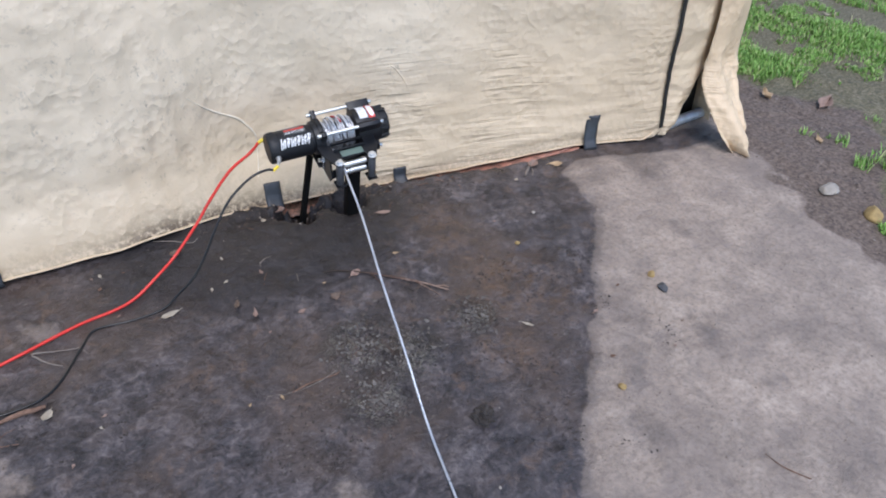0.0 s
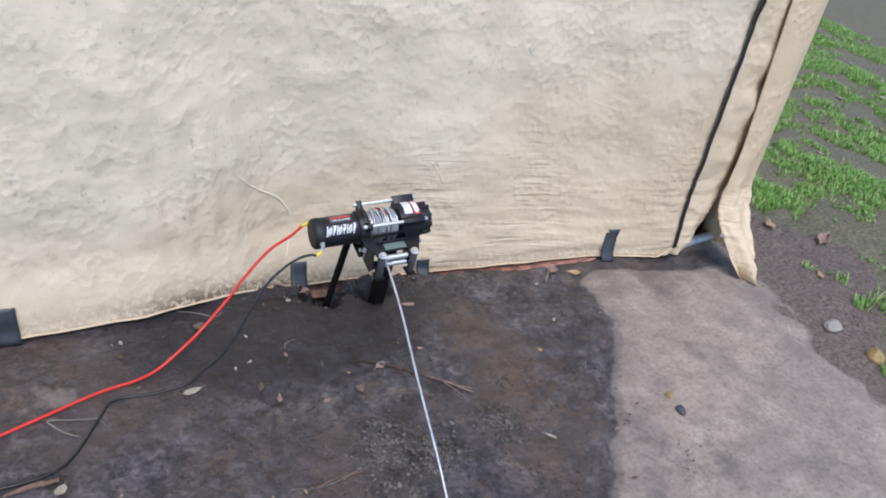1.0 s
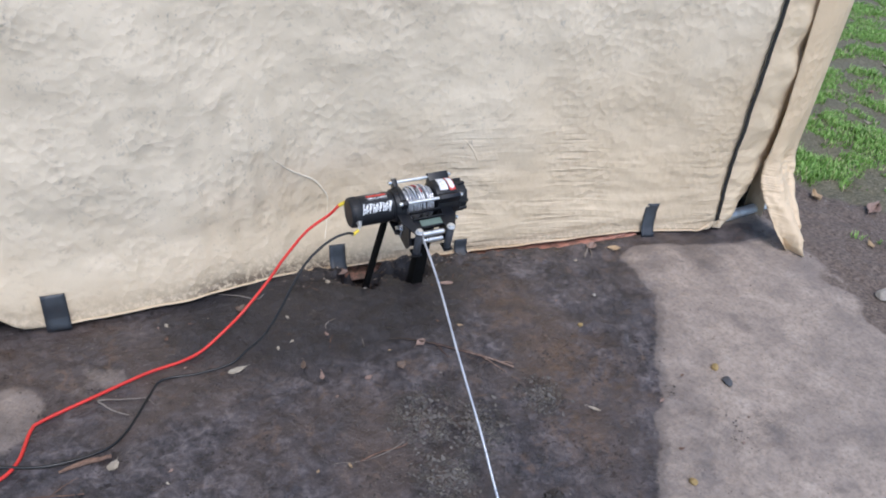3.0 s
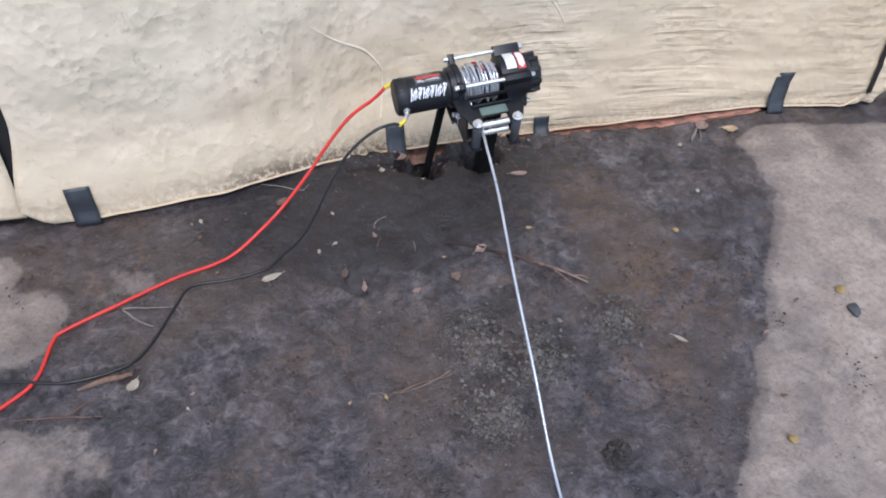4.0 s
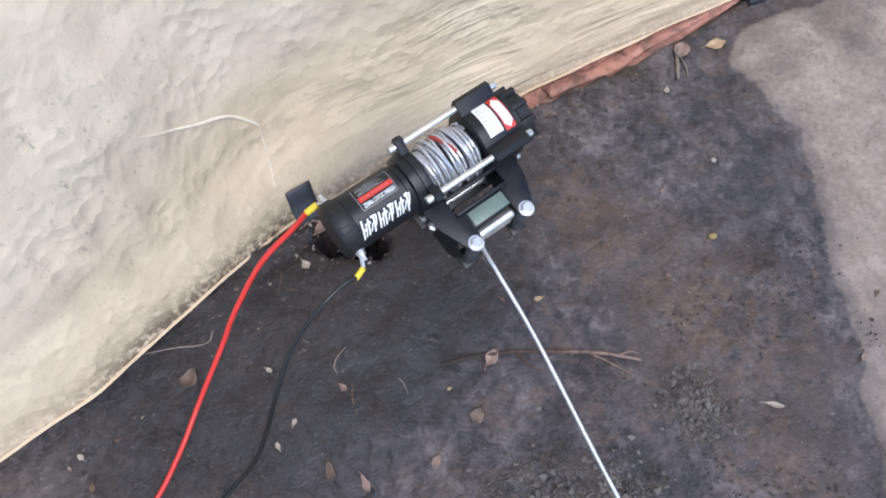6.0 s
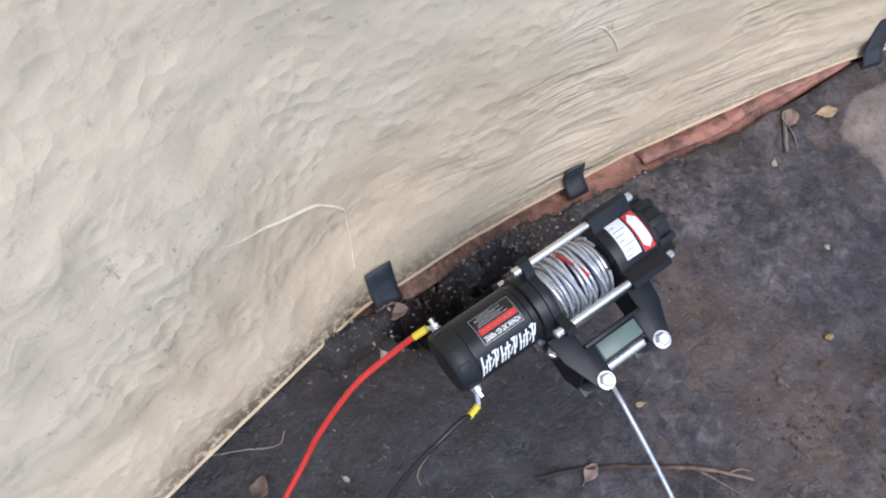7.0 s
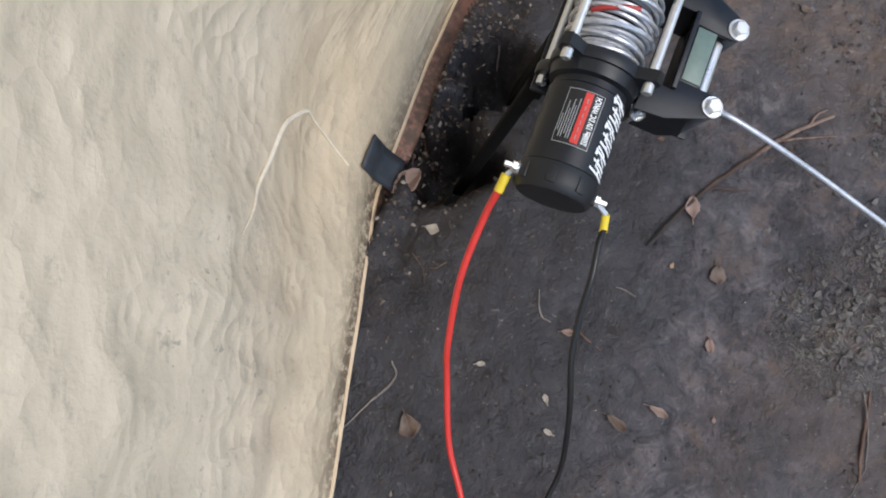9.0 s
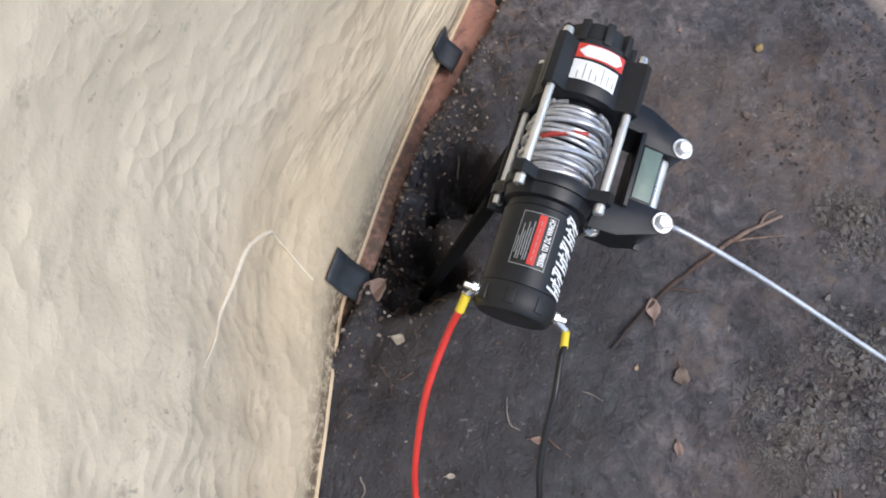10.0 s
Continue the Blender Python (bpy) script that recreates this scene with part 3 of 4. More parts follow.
# added black sheet: the gap's shade as a surface, not a real lining
sheet("flap_gap_shade", span((0, 1, 4)), HEIGHTS, lambda u, h: (interp(h, GUSSET_X) - 0.03 + 0.22 * u, 0.42 + 0.02 * u, h - 0.01), ZIP_AND_SHADE, wall, "black sheet standing in for the shade behind the flap")
side = tagged(thing("wall_side", "tan tarp side wall of the shelter running back", "tarp wall", kind="structure"))
sheet("tarp_panel", span((0.345, 3.2, 40)), HEIGHTS, lambda y, h: (1.86 - 0.16 * h * 0.95 + 0.01 * fbm(y * 3, 0, h * 3), y, h + 0.01), TARP, side)

rear = tagged(thing("wall_back", "plain tan tarp back wall of the shelter", "tarp wall", kind="structure"))
sheet("tarp_panel", span((-1.9, 1.75, 30)), span((0, 2.1, 12)), lambda x, h: (x, 3.2 + 0.02 * fbm(x * 2, 0, h * 2), h), TARP, rear)
other = tagged(thing("wall_end", "plain tan tarp end wall of the shelter", "tarp wall", kind="structure"))
sheet("tarp_panel", span((0.45, 3.2, 24)), span((0, 2.1, 12)), lambda y, h: (-1.9 + 0.02 * fbm(y * 2, 0, h * 2), y, h), TARP, other)
roof = tagged(thing("roof", "plain tan tarp roof of the shelter", "tarp roof", kind="structure"))
sheet("roof_panel", span((-1.95, 1.70, 30)), span((0, 1, 20)), lambda x, v: (x, 0.47 + 2.75 * v, 2.12 + 0.55 * math.sin(math.pi * v) + 0.01 * fbm(x * 2, v * 4, 1)), TARP, roof)

# ---------------- the winch ----------------
WINCH = pose(0.171, 0.2705, 0.320, 10.5, -3, 0)
winch = thing("electric_winch", "black electric rope winch with silver tie rods bolted to a stand", "winch", WINCH)


def arc_patch(bm, r, x0, x1, a0, a1, slant=0.0, n=10):
    """A curved label on a round body along x; angles in degrees from the top, plus towards the back."""
    rows = []
    for i in range(n + 1):
        t = i / n
        a = radians(a0 + (a1 - a0) * t)
        s = slant * (t - 0.5)
        rows.append([bm.verts.new((x + s, r * math.sin(a), r * math.cos(a))) for x in (x0, x1)])
    for p, q in zip(rows, rows[1:]):
        bm.faces.new((p[0], p[1], q[1], q[0]))
    bmesh.ops.recalc_face_normals(bm, faces=list(bm.faces))
    return bm


def lettering(name, text, height, x0, x1, r, angle, material, parent):
    """Letters laid round a body along x, their feet towards the front."""
    data = bpy.data.curves.new(name, "FONT")
    data.body, data.size, data.resolution_u, data.offset = text, 1.0, 2, 0.022
    tmp = new("lettering_curve", data)
    me = bpy.data.meshes.new_from_object(tmp.evaluated_get(bpy.context.evaluated_depsgraph_get()))
    bpy.data.objects.remove(tmp)
    xs = [v.co.x for v in me.vertices]
    wide = max(xs) - min(xs)
    for v in me.vertices:
        x = x0 + (v.co.x - min(xs)) / wide * (x1 - x0)
        a = radians(angle) + (v.co.y * height) / r
        v.co = (x, r * math.sin(a), r * math.cos(a))
    me.materials.append(material)
    ob = new(name, me)
    ob.parent = parent
    return ob


def flange_outline(r, boss, n=12):
    """A disc with four round bosses at the tie rods."""
    pts = []
    for i in range(4 * n):
        a = 2 * math.pi * (i + 0.5) / (4 * n)
        y, z = r * math.cos(a), r * math.sin(a)
        far = r
        for cy, cz in ((0.0435, 0.042), (-0.0435, 0.042), (0.0435, -0.042), (-0.0435, -0.042)):
            d = cy * math.cos(a) + cz * math.sin(a)
            off = abs(cy * math.sin(a) - cz * math.cos(a))
            if d > 0 and off < boss:
                far = max(far, d + math.sqrt(boss * boss - off * off))
        pts.append((far * math.cos(a), far * math.sin(a)))
    return pts


R = 0.0405
motor = part("motor", lathe([(0.012, R - 0.001), (0.013, R), (0.095, R), (0.097, R - 0.002), (0.104, R - 0.002), (0.106, R + 0.004), (0.118, R + 0.006)], n=48), BLACK, winch)
cap = lathe([(-0.016, R - 0.010), (-0.0155, R - 0.004), (-0.012, R - 0.0005), (-0.002, R + 0.001), (0.006, R + 0.001), (0.012, R - 0.0005)], n=48)
end_cap = part("end_cap", cap, CAP, winch, "ribbed black plastic end cap")


def ribs(count, turn, place, size, parent):
    """Raised ribs round a moulded cap, each a part sharing one mesh."""
    data = mesh_of("rib", box(size, place, 0.0008), CAP)
    for k in range(count):
        ob = new("rib", data)
        ob.parent = parent
        ob.matrix_local = Matrix.Rotation(2 * math.pi * (k + turn) / count, 4, "X")


ribs(8, 0.5, (-0.0015, 0, R - 0.0005), (0.016, 0.010, 0.005), end_cap)

# sticker with red band, lines and lettering
spec = part("specification_sticker", arc_patch(bmesh.new(), R + 0.0004, 0.030, 0.088, -12, 41, n=18), STICKER, motor, "black sticker with a red band and white print")
rim = bmesh.new()
for x0, x1, a0, a1 in ((0.0305, 0.0312, -11.4, 40.4), (0.0868, 0.0875, -11.4, 40.4), (0.0305, 0.0875, -11.4, -10.4), (0.0305, 0.0875, 39.4, 40.4)):
    arc_patch(rim, R + 0.0007, x0, x1, a0, a1)
part("border", rim, PRINT_GREY, spec)
part("red_band", arc_patch(bmesh.new(), R + 0.0008, 0.033, 0.086, 5, 16), PRINT_RED, spec)
lettering("lettering", "2500lbs 12V DC WINCH", 0.0088, 0.0345, 0.0845, R + 0.0010, -7.5, WHITE, spec)
small = bmesh.new()
for k, (x0, x1) in enumerate(((0.036, 0.078), (0.036, 0.070), (0.040, 0.076), (0.036, 0.066), (0.036, 0.074), (0.042, 0.060))):
    arc_patch(small, R + 0.0009, x0, x1, 19 + 3.4 * k, 20.4 + 3.4 * k, n=2)
for k in range(6):
    arc_patch(small, R + 0.0012, 0.037 + 0.0075 * k, 0.042 + 0.0075 * k, 10, 11, n=2)
part("print_line", small, PRINT_GREY, spec)
# the white mark on the motor, as slanted plain shapes
for k in range(9):
    mark, x, tall = bmesh.new(), 0.0150 + 0.0091 * k, 3 if k in (0, 8) else 0
    arc_patch(mark, R + 0.0009, x, x + 0.0026, -59 - tall, -26 + tall, 0.006, 8)
    arc_patch(mark, R + 0.0009, x + 0.0046, x + 0.0068, -59 + (k % 3) * 6, -26 - ((k + 1) % 3) * 6, 0.006, 8)
    arc_patch(mark, R + 0.00095, x + 0.0005 * (k % 2), x + 0.0066, -45 + 8 * (k % 3), -40.5 + 8 * (k % 3), 0.0008, 3)
    part("white_mark", mark, WHITE, motor, "slanted white print")


# terminals
for sign, a in ((1, 0), (-1, 0)):
    stud = lathe([(0, 0.0075), (0.004, 0.0075), (0.0042, 0.004), (0.0075, 0.004)], 1, (0, 0, 0), 12)
    lathe([(0.0045, 0.0062), (0.0095, 0.0062), (0.0098, 0.0034), (0.0175, 0.0032), (0.018, 0.002)], 1, (0, 0, 0), 6, stud)
    bmesh.ops.transform(stud, matrix=Matrix.Translation((0.001, sign * (R - 0.002), 0.0)) @ Matrix.Rotation(0 if sign > 0 else math.pi, 4, "Z"), verts=stud.verts)
    part("terminal_stud", stud, STEEL, winch, "bright zinc terminal stud and nut")

# drum, flanges, gearbox
flange = prism(bmesh.new(), flange_outline(0.050, 0.0115), 0, 0.118, 0.131, 0.0012)
part("flange", flange, BLACK, winch)
part("drum", lathe([(0.131, 0.030), (0.221, 0.030)], n=32), BLACK, winch)
gear = prism(bmesh.new(), flange_outline(0.0505, 0.0115), 0, 0.221, 0.281, 0.0015)
part("gearbox", gear, BLACK, winch)
nose = lathe([(0.281, 0.044), (0.290, 0.044), (0.294, 0.040), (0.312, 0.039), (0.316, 0.034), (0.318, 0.020)], n=40)
knob = part("clutch_knob", nose, CAP, winch, "ribbed black clutch knob")
ribs(10, 0.0, (0.300, 0, 0.0405), (0.026, 0.009, 0.010), knob)
label = part("white_sticker", arc_patch(bmesh.new(), 0.0512, 0.2355, 0.2585, -24, 34, 0.002), WHITE, winch, "white printed sticker")
lines = bmesh.new()
for k in range(7):
    arc_patch(lines, 0.0515, 0.2375, 0.2455 + 0.005 * (k % 3), -20 + 7.5 * k, -18.8 + 7.5 * k, n=2)
part("print_line", lines, PRINT_GREY, label)
warn = part("warning_sticker", arc_patch(bmesh.new(), 0.0512, 0.2615, 0.2785, -28, 34, 0.001), PRINT_RED, winch, "red and white warning sticker")
field = arc_patch(bmesh.new(), 0.0516, 0.2632, 0.2770, -17, 22)
for tip, root in ((-25, -17), (31, 22)):
    field.faces.new([field.verts.new((x, 0.0517 * math.sin(radians(a)), 0.0517 * math.cos(radians(a)))) for a, x in ((tip, 0.270), (root, 0.2632), (root, 0.2770))])
bmesh.ops.recalc_face_normals(field, faces=list(field.faces))
part("white_field", field, WHITE, warn)
for y, z in ((0.0435, 0.042), (-0.0435, 0.042), (0.0435, -0.042), (-0.0435, -0.042)):
    rod = lathe([(0.107, 0.0048), (0.108, 0.0058), (0.1165, 0.0058), (0.1175, 0.0047), (0.2812, 0.0047), (0.2822, 0.0058), (0.2895, 0.0058), (0.2905, 0.0050)], 0, (0, y, z), 14)
    part("tie_rod", rod, STEEL, winch, "bright steel tie rod with hex heads")

# rope on the drum: an even layer, then loose crossing turns
RR = 0.0025


def winding(turns, r, x0, x1, phase, wobble, seed):
    pts, n = [], int(turns * 26)
    for i in range(n + 1):
        t = i / n
        a = 2 * math.pi * turns * t + phase
        x = x0 + (x1 - x0) * t + wobble * noise.noise(Vector((t * turns * 2.1, seed, 0.3)))
        rr = r + 0.0012 * noise.noise(Vector((t * turns * 3, seed, 4)))
        pts.append(Vector((min(0.2185, max(0.1335, x)), rr * math.cos(a), rr * math.sin(a))))
    return pts


coil = bmesh.new()
tube(winding(6, 0.0325, 0.134, 0.166, 0.0, 0.002, 1.0), RR, 7, coil)
tube(winding(6, 0.0325, 0.184, 0.218, 1.0, 0.002, 2.0), RR, 7, coil)
tube(winding(8, 0.0372, 0.135, 0.217, 0.6, 0.008, 3.0), RR, 7, coil)
tube(winding(4.5, 0.0410, 0.215, 0.140, 2.0, 0.010, 4.0), RR, 7, coil)
tube(winding(3, 0.0445, 0.150, 0.205, 3.6, 0.012, 5.0), RR, 7, coil)
part("wound_rope", coil, ROPE, winch, "loosely wound galvanised wire rope")
part("red_rope_end", tube(winding(0.17, 0.0440, 0.170, 0.184, 0.72, 0.002, 8.0), RR * 1.1, 7), RED_SLEEVE, winch, "red-sleeved rope end under the turns")

# ---------------- the stand ----------------
DULL = plain("dull_black_steel", (0.007, 0.0065, 0.006), 0.85, 0.0, 0.4, 60, 0.3, 0.12)
stand = thing("winch_stand", "black steel stand with two legs set into the earth", "stand", WINCH)
plate = box((0.150, 0.105, 0.006), (0.178, -0.002, -0.056), 0.0015)
part("mounting_plate", plate, BLACK, stand)
for x in (0.118, 0.238):
    bm = prism(bmesh.new(), [(0.048, -0.059), (0.048, -0.068), (-0.050, -0.066), (-0.104, -0.066), (-0.120, -0.040), (-0.105, 0.006), (-0.052, 0.006), (-0.048, -0.050)], 0, x - 0.0025, x + 0.0025)
    part("gusset", bm, BLACK, stand)
for x, y in ((0.114, -0.063), (0.246, -0.063)):
    bm = lathe([(-0.055, 0.0035), (-0.012, 0.0035)], 2, (x, y, 0), 8)
    lathe([(-0.026, 0.009), (-0.0245, 0.009)], 2, (x, y, 0), 14, bm)
    lathe([(-0.0245, 0.0068), (-0.0175, 0.0068)], 2, (x, y, 0), 6, bm)
    part("foot_bolt", bm, STEEL, stand, "bright foot bolt and nut")
back = WINCH.inverted()
for top, foot, w in (((0.290, 0.328, 0.264), (0.252, 0.396, -0.14), 0.016), ((0.405, 0.300, 0.262), (0.408, 0.352, -0.08), 0.036)):
    a, b = back @ Vector(top), back @ Vector(foot)
    d = (b - a).normalized()
    s = d.cross(Vector((0, 1, 0))).normalized() * w / 2
    q = d.cross(s).normalized() * w / 2
    bm = bmesh.new()
    ends = [[bm.verts.new(p + s * i + q * j) for i, j in ((-1, -1), (1, -1), (1, 1), (-1, 1))] for p in (a, b)]
    bm.faces.new(ends[0]), bm.faces.new(ends[1])
    for i in range(4):
        bm.faces.new((ends[0][i], ends[0][(i + 1) % 4], ends[1][(i + 1) % 4], ends[1][i]))
    bmesh.ops.recalc_face_normals(bm, faces=list(bm.faces))
    bmesh.ops.bevel(bm, geom=list(bm.edges), offset=0.002, segments=2, profile=0.5, affect="EDGES")
    part("leg", bm, DULL, stand, "square black steel leg")

# ---------------- the roller fairlead ----------------
fairlead = thing("roller_fairlead", "black roller fairlead with bright bolts on the front of the stand", "fairlead", WINCH)
ZT = 0.010
outer = [(0.103, -0.046), (0.106, -0.080), (0.125, -0.127), (0.133, -0.136), (0.144, -0.134), (0.150, -0.122), (0.150, -0.106),
         (0.214, -0.106), (0.214, -0.122), (0.220, -0.134), (0.231, -0.136), (0.239, -0.127), (0.258, -0.080), (0.261, -0.046)]
frame_bm = bmesh.new()
prism(frame_bm, [outer[0], outer[1], outer[2], outer[3], outer[4], outer[5], outer[6], (0.150, -0.080), (0.138, -0.078), (0.138, -0.050)], 2, ZT - 0.004, ZT, 0.0008)
prism(frame_bm, [outer[13], outer[12], outer[11], outer[10], outer[9], outer[8], outer[7], (0.214, -0.080), (0.226, -0.078), (0.226, -0.050)], 2, ZT - 0.004, ZT, 0.0008)
prism(frame_bm, [(0.1495, -0.080), (0.1495, -0.1065), (0.2145, -0.1065), (0.2145, -0.080)], 2, ZT - 0.0045, ZT - 0.0005, 0.0008)
prism(frame_bm, [(0.138, -0.048), (0.138, -0.053), (0.226, -0.053), (0.226, -0.048)], 2, ZT - 0.004, ZT + 0.0045, 0.0006)
prism(frame_bm, [(0.138, -0.075), (0.138, -0.080), (0.226, -0.080), (0.226, -0.075)], 2, ZT - 0.004, ZT + 0.0055, 0.0006)
part("frame", frame_bm, BLACK, fairlead)
part("id_plate", prism(bmesh.new(), [(0.152, -0.083), (0.152, -0.1045), (0.212, -0.1045), (0.212, -0.083)], 2, ZT, ZT + 0.0012, 0.0004), GREEN, fairlead, "grey-green blank plate")
for x in (0.137, 0.2265):
    bolt = lathe([(ZT, 0.0115), (ZT + 0.002, 0.0115)], 2, (x, -0.1245, 0), 20)
    lathe([(ZT + 0.002, 0.0088), (ZT + 0.0075, 0.0088), (ZT + 0.009, 0.0072)], 2, (x, -0.1245, 0), 6, bolt)
    part("bolt", bolt, STEEL, fairlead, "bright zinc hex bolt with washer")
    part("upright_roller", lathe([(-0.064, 0.0085), (-0.062, 0.0100), (0.003, 0.0100), (0.0055, 0.0085)], 2, (x, -0.1245, 0), 20), ROLLER, fairlead, "grey steel upright roller")
    part("roller_bracket", prism(bmesh.new(), [(x - 0.013, -0.137), (x + 0.013, -0.137), (x + 0.013, -0.108), (x - 0.013, -0.108)], 2, -0.0690, -0.0645, 0.001), BLACK, fairlead)
for z in (-0.010, -0.034):
    part("cross_roller", lathe([(0.150, 0.006), (0.152, 0.0078), (0.212, 0.0078), (0.214, 0.006)], 0, (0, -0.114, z), 20), STEEL, fairlead, "bright steel cross roller")
part("back_plate", prism(bmesh.new(), [(0.122, -0.068), (0.234, -0.068), (0.234, -0.040), (0.122, -0.040)], 1, -0.097, -0.092, 0.001), BLACK, fairlead)

# ---------------- rope and cables ----------------
rope = thing("winch_rope", "taut galvanised wire rope running from the fairlead to the ground", "wire rope")
rope_line = smooth_line([(0.330, 0.175, 0.290), (0.320, 0.142, 0.292), (0.314, 0.100, 0.289), (0.309, -0.003, 0.246), (0.289, -0.175, 0.180), (0.274, -0.351, 0.105), (0.263, -0.494, 0.030), (0.246, -0.66, 0.006), (0.17, -1.25, 0.006), (0.08, -2.2, 0.006)], 14)
part("rope", tube(rope_line, 0.0030, 10, None, None, 0.0), ROPE, rope)


def cable(name, label, colour, points, radius, crimp_at, crimp_to):
    ob = thing(name, label, "cable")
    part("insulation", tube(smooth_line(points, 10), radius, 10), colour, ob)
    a, b = Vector(crimp_at), Vector(crimp_to)
    part("crimp_sleeve", tube([a, a.lerp(b, 0.5), b], radius * 1.25, 10), YELLOW, ob, "yellow crimp sleeve")
    bm = bmesh.new()
    stud = WINCH @ Vector((0.001, (R + 0.0025) * (1 if "red" in name else -1), 0))
    tube([stud, stud.lerp(a, 0.5), a], 0.0030, 8, bm)
    part("ring_lug", bm, STEEL, ob, "tinned ring lug")
    return ob


def on_ground(pts, r):
    return [(x, y, ground_z(x, y) + r) for x, y in pts]


cable("red_cable", "red insulated power cable from the winch trailing over the earth", RED,
      [(0.148, 0.322, 0.315), (0.122, 0.327, 0.284), (0.061, 0.329, 0.238), (-0.005, 0.318, 0.165), (-0.045, 0.304, 0.118), (-0.12, 0.272, 0.052), (-0.18, 0.232, 0.028)]
      + on_ground([(-0.245, 0.197), (-0.30, 0.176), (-0.386, 0.154), (-0.502, 0.107), (-0.612, 0.065), (-0.637, 0.042), (-0.662, -0.039), (-0.704, -0.082), (-0.80, -0.13), (-1.0, -0.16), (-1.4, -0.10)], 0.0042),
      0.0040, (0.163, 0.320, 0.322), (0.146, 0.322, 0.313))
cable("black_cable", "black insulated power cable from the winch trailing over the earth", BLACKWIRE,
      [(0.150, 0.207, 0.296), (0.135, 0.208, 0.300), (0.100, 0.203, 0.296), (0.060, 0.198, 0.273), (0.020, 0.187, 0.240), (-0.020, 0.166, 0.192), (-0.060, 0.146, 0.130), (-0.100, 0.132, 0.078), (-0.145, 0.130, 0.038)]
      + on_ground([(-0.19, 0.125), (-0.268, 0.121), (-0.352, 0.121), (-0.389, 0.075), (-0.447, -0.020), (-0.501, -0.061), (-0.605, -0.070), (-0.708, -0.041), (-0.86, 0.0), (-1.4, 0.12)], 0.003),
      0.0034, (0.165, 0.211, 0.303), (0.149, 0.207, 0.294))

# ---------------- things on the tarp ----------------


def tape(x0, x1, low, high, lean, curl):
    """A strip of tape stuck over the lower edge of the tarp, its foot folded outwards."""
    bm = bmesh.new()
    rows = []
    n = 10
    for k in range(n + 1):
        t = k / n
        h = low + (high - low) * t
        row = []
        for x in np.linspace(x0, x1, 5):
            px, py, pz = front(x, max(0.0, h))
            off = 0.008 + curl * (1 - ease(0.0, 0.6, t)) + 0.002 * fbm(x * 40, t * 5, 1)
            row.append(bm.verts.new((px + lean * t, py - off, interp(x, FOOT_Z) + h)))
        rows.append(row)
    for a, b in zip(rows, rows[1:]):
        for i in range(4):
            bm.faces.new((a[i], a[i + 1], b[i + 1], b[i]))
    ob = part("tape_strip", bm, RUBBER)
    s = ob.modifiers.new("thickness", "SOLIDIFY")
    s.thickness = 0.0018
    return tagged(ob, "dark grey tape strip folded over the hem of the tarp", "tape", "tape strips along the hem")


tape(-0.590, -0.540, -0.012, 0.085, -0.004, 0.004)
tape(0.186, 0.238, -0.006, 0.072, 0.003, 0.018)
tape(0.618, 0.662, -0.010, 0.050, 0.003, 0.020)
tape(1.290, 1.332, -0.006, 0.108, 0.022, 0.022)


def on_wall(pts, out=0.004, step=8):
    return smooth_line([(x, wall_y(x, z) - out, z) for x, z in pts], step)


cord = part("loose_cord", tube(on_wall([(0.180, 0.06), (0.190, 0.10), (0.196, 0.15), (0.195, 0.185), (0.178, 0.215), (0.150, 0.250), (0.100, 0.283), (0.066, 0.308), (0.037, 0.338), (0.008, 0.368)], 0.003), 0.0029, 8, None, lambda t: 0.45 + 0.55 * ease(0.25, 0.4, t) if t < 0.6 else 1 - 1.9 * (t - 0.6)), CORD)
tagged(cord, "thin tan cord lying in a crease of the tarp", "cord")
for name, pts, r in (("tarp_crease", [(0.612, 0.358), (0.640, 0.338), (0.670, 0.295), (0.692, 0.246)], 0.0038), ("tarp_crease", [(0.694, 0.240), (0.712, 0.205), (0.722, 0.18)], 0.0018)):
    c = part(name, tube(on_wall(pts, 0.0002), r, 6, None, lambda t: max(0.1, math.sin(math.pi * min(0.97, max(0.03, t))))), TARP, wall)

# ---------------- folded brown tarp under the wall ----------------
BROWN_Z = [(0.09, -0.055), (0.2, -0.080), (0.6, -0.084), (0.75, -0.076), (0.95, -0.060), (1.1, -0.045), (1.225, -0.024), (1.295, -0.008)]


def brown(x, v):
    y0, y1 = interp(x, BROWN_OUT), interp(x, FOOT_Y) + 0.05
    return x, y0 + (y1 - y0) * v, interp(x, BROWN_Z) + 0.006 * v + 0.004 * abs(fbm(x * 12, v * 3, 1.0))


brown_tarp = thing("brown_tarp", "orange-brown folded tarp lying under the edge of the wall", "tarp")
fold = sheet("lower_fold", span((0.09, 1.295, 96)), span((0, 1, 8)), brown, ORANGE, brown_tarp, "", 0.003)
# left end darkened: real mud plus the hole's shadow put into the colour
fold.data.attributes.new("hem", "FLOAT", "POINT").data.foreach_set("value", [0.9 * (1 - ease(0.30, 0.70, x)) for v in span((0, 1, 8)) for x in span((0.09, 1.295, 96))])
sheet("upper_fold", span((0.80, 1.292, 46)), span((0, 1, 8)), lambda x, v: (x, interp(x, BROWN_OUT) + 0.016 + 0.034 * v + 0.004 * math.sin(x * 25), brown(x, 0.3)[2] + 0.004 + 0.004 * math.sin(math.pi * min(1, v * 1.1)) + 0.004 * fbm(x * 10, v, 2)), ORANGE, brown_tarp, "", 0.003)
gx, gy = 0.790, 0.438
bm = lathe([(0, 0.0085), (0.002, 0.0085), (0.003, 0.006)], 2, (gx, gy, brown(gx, 0.25)[2] + 0.003), 16)
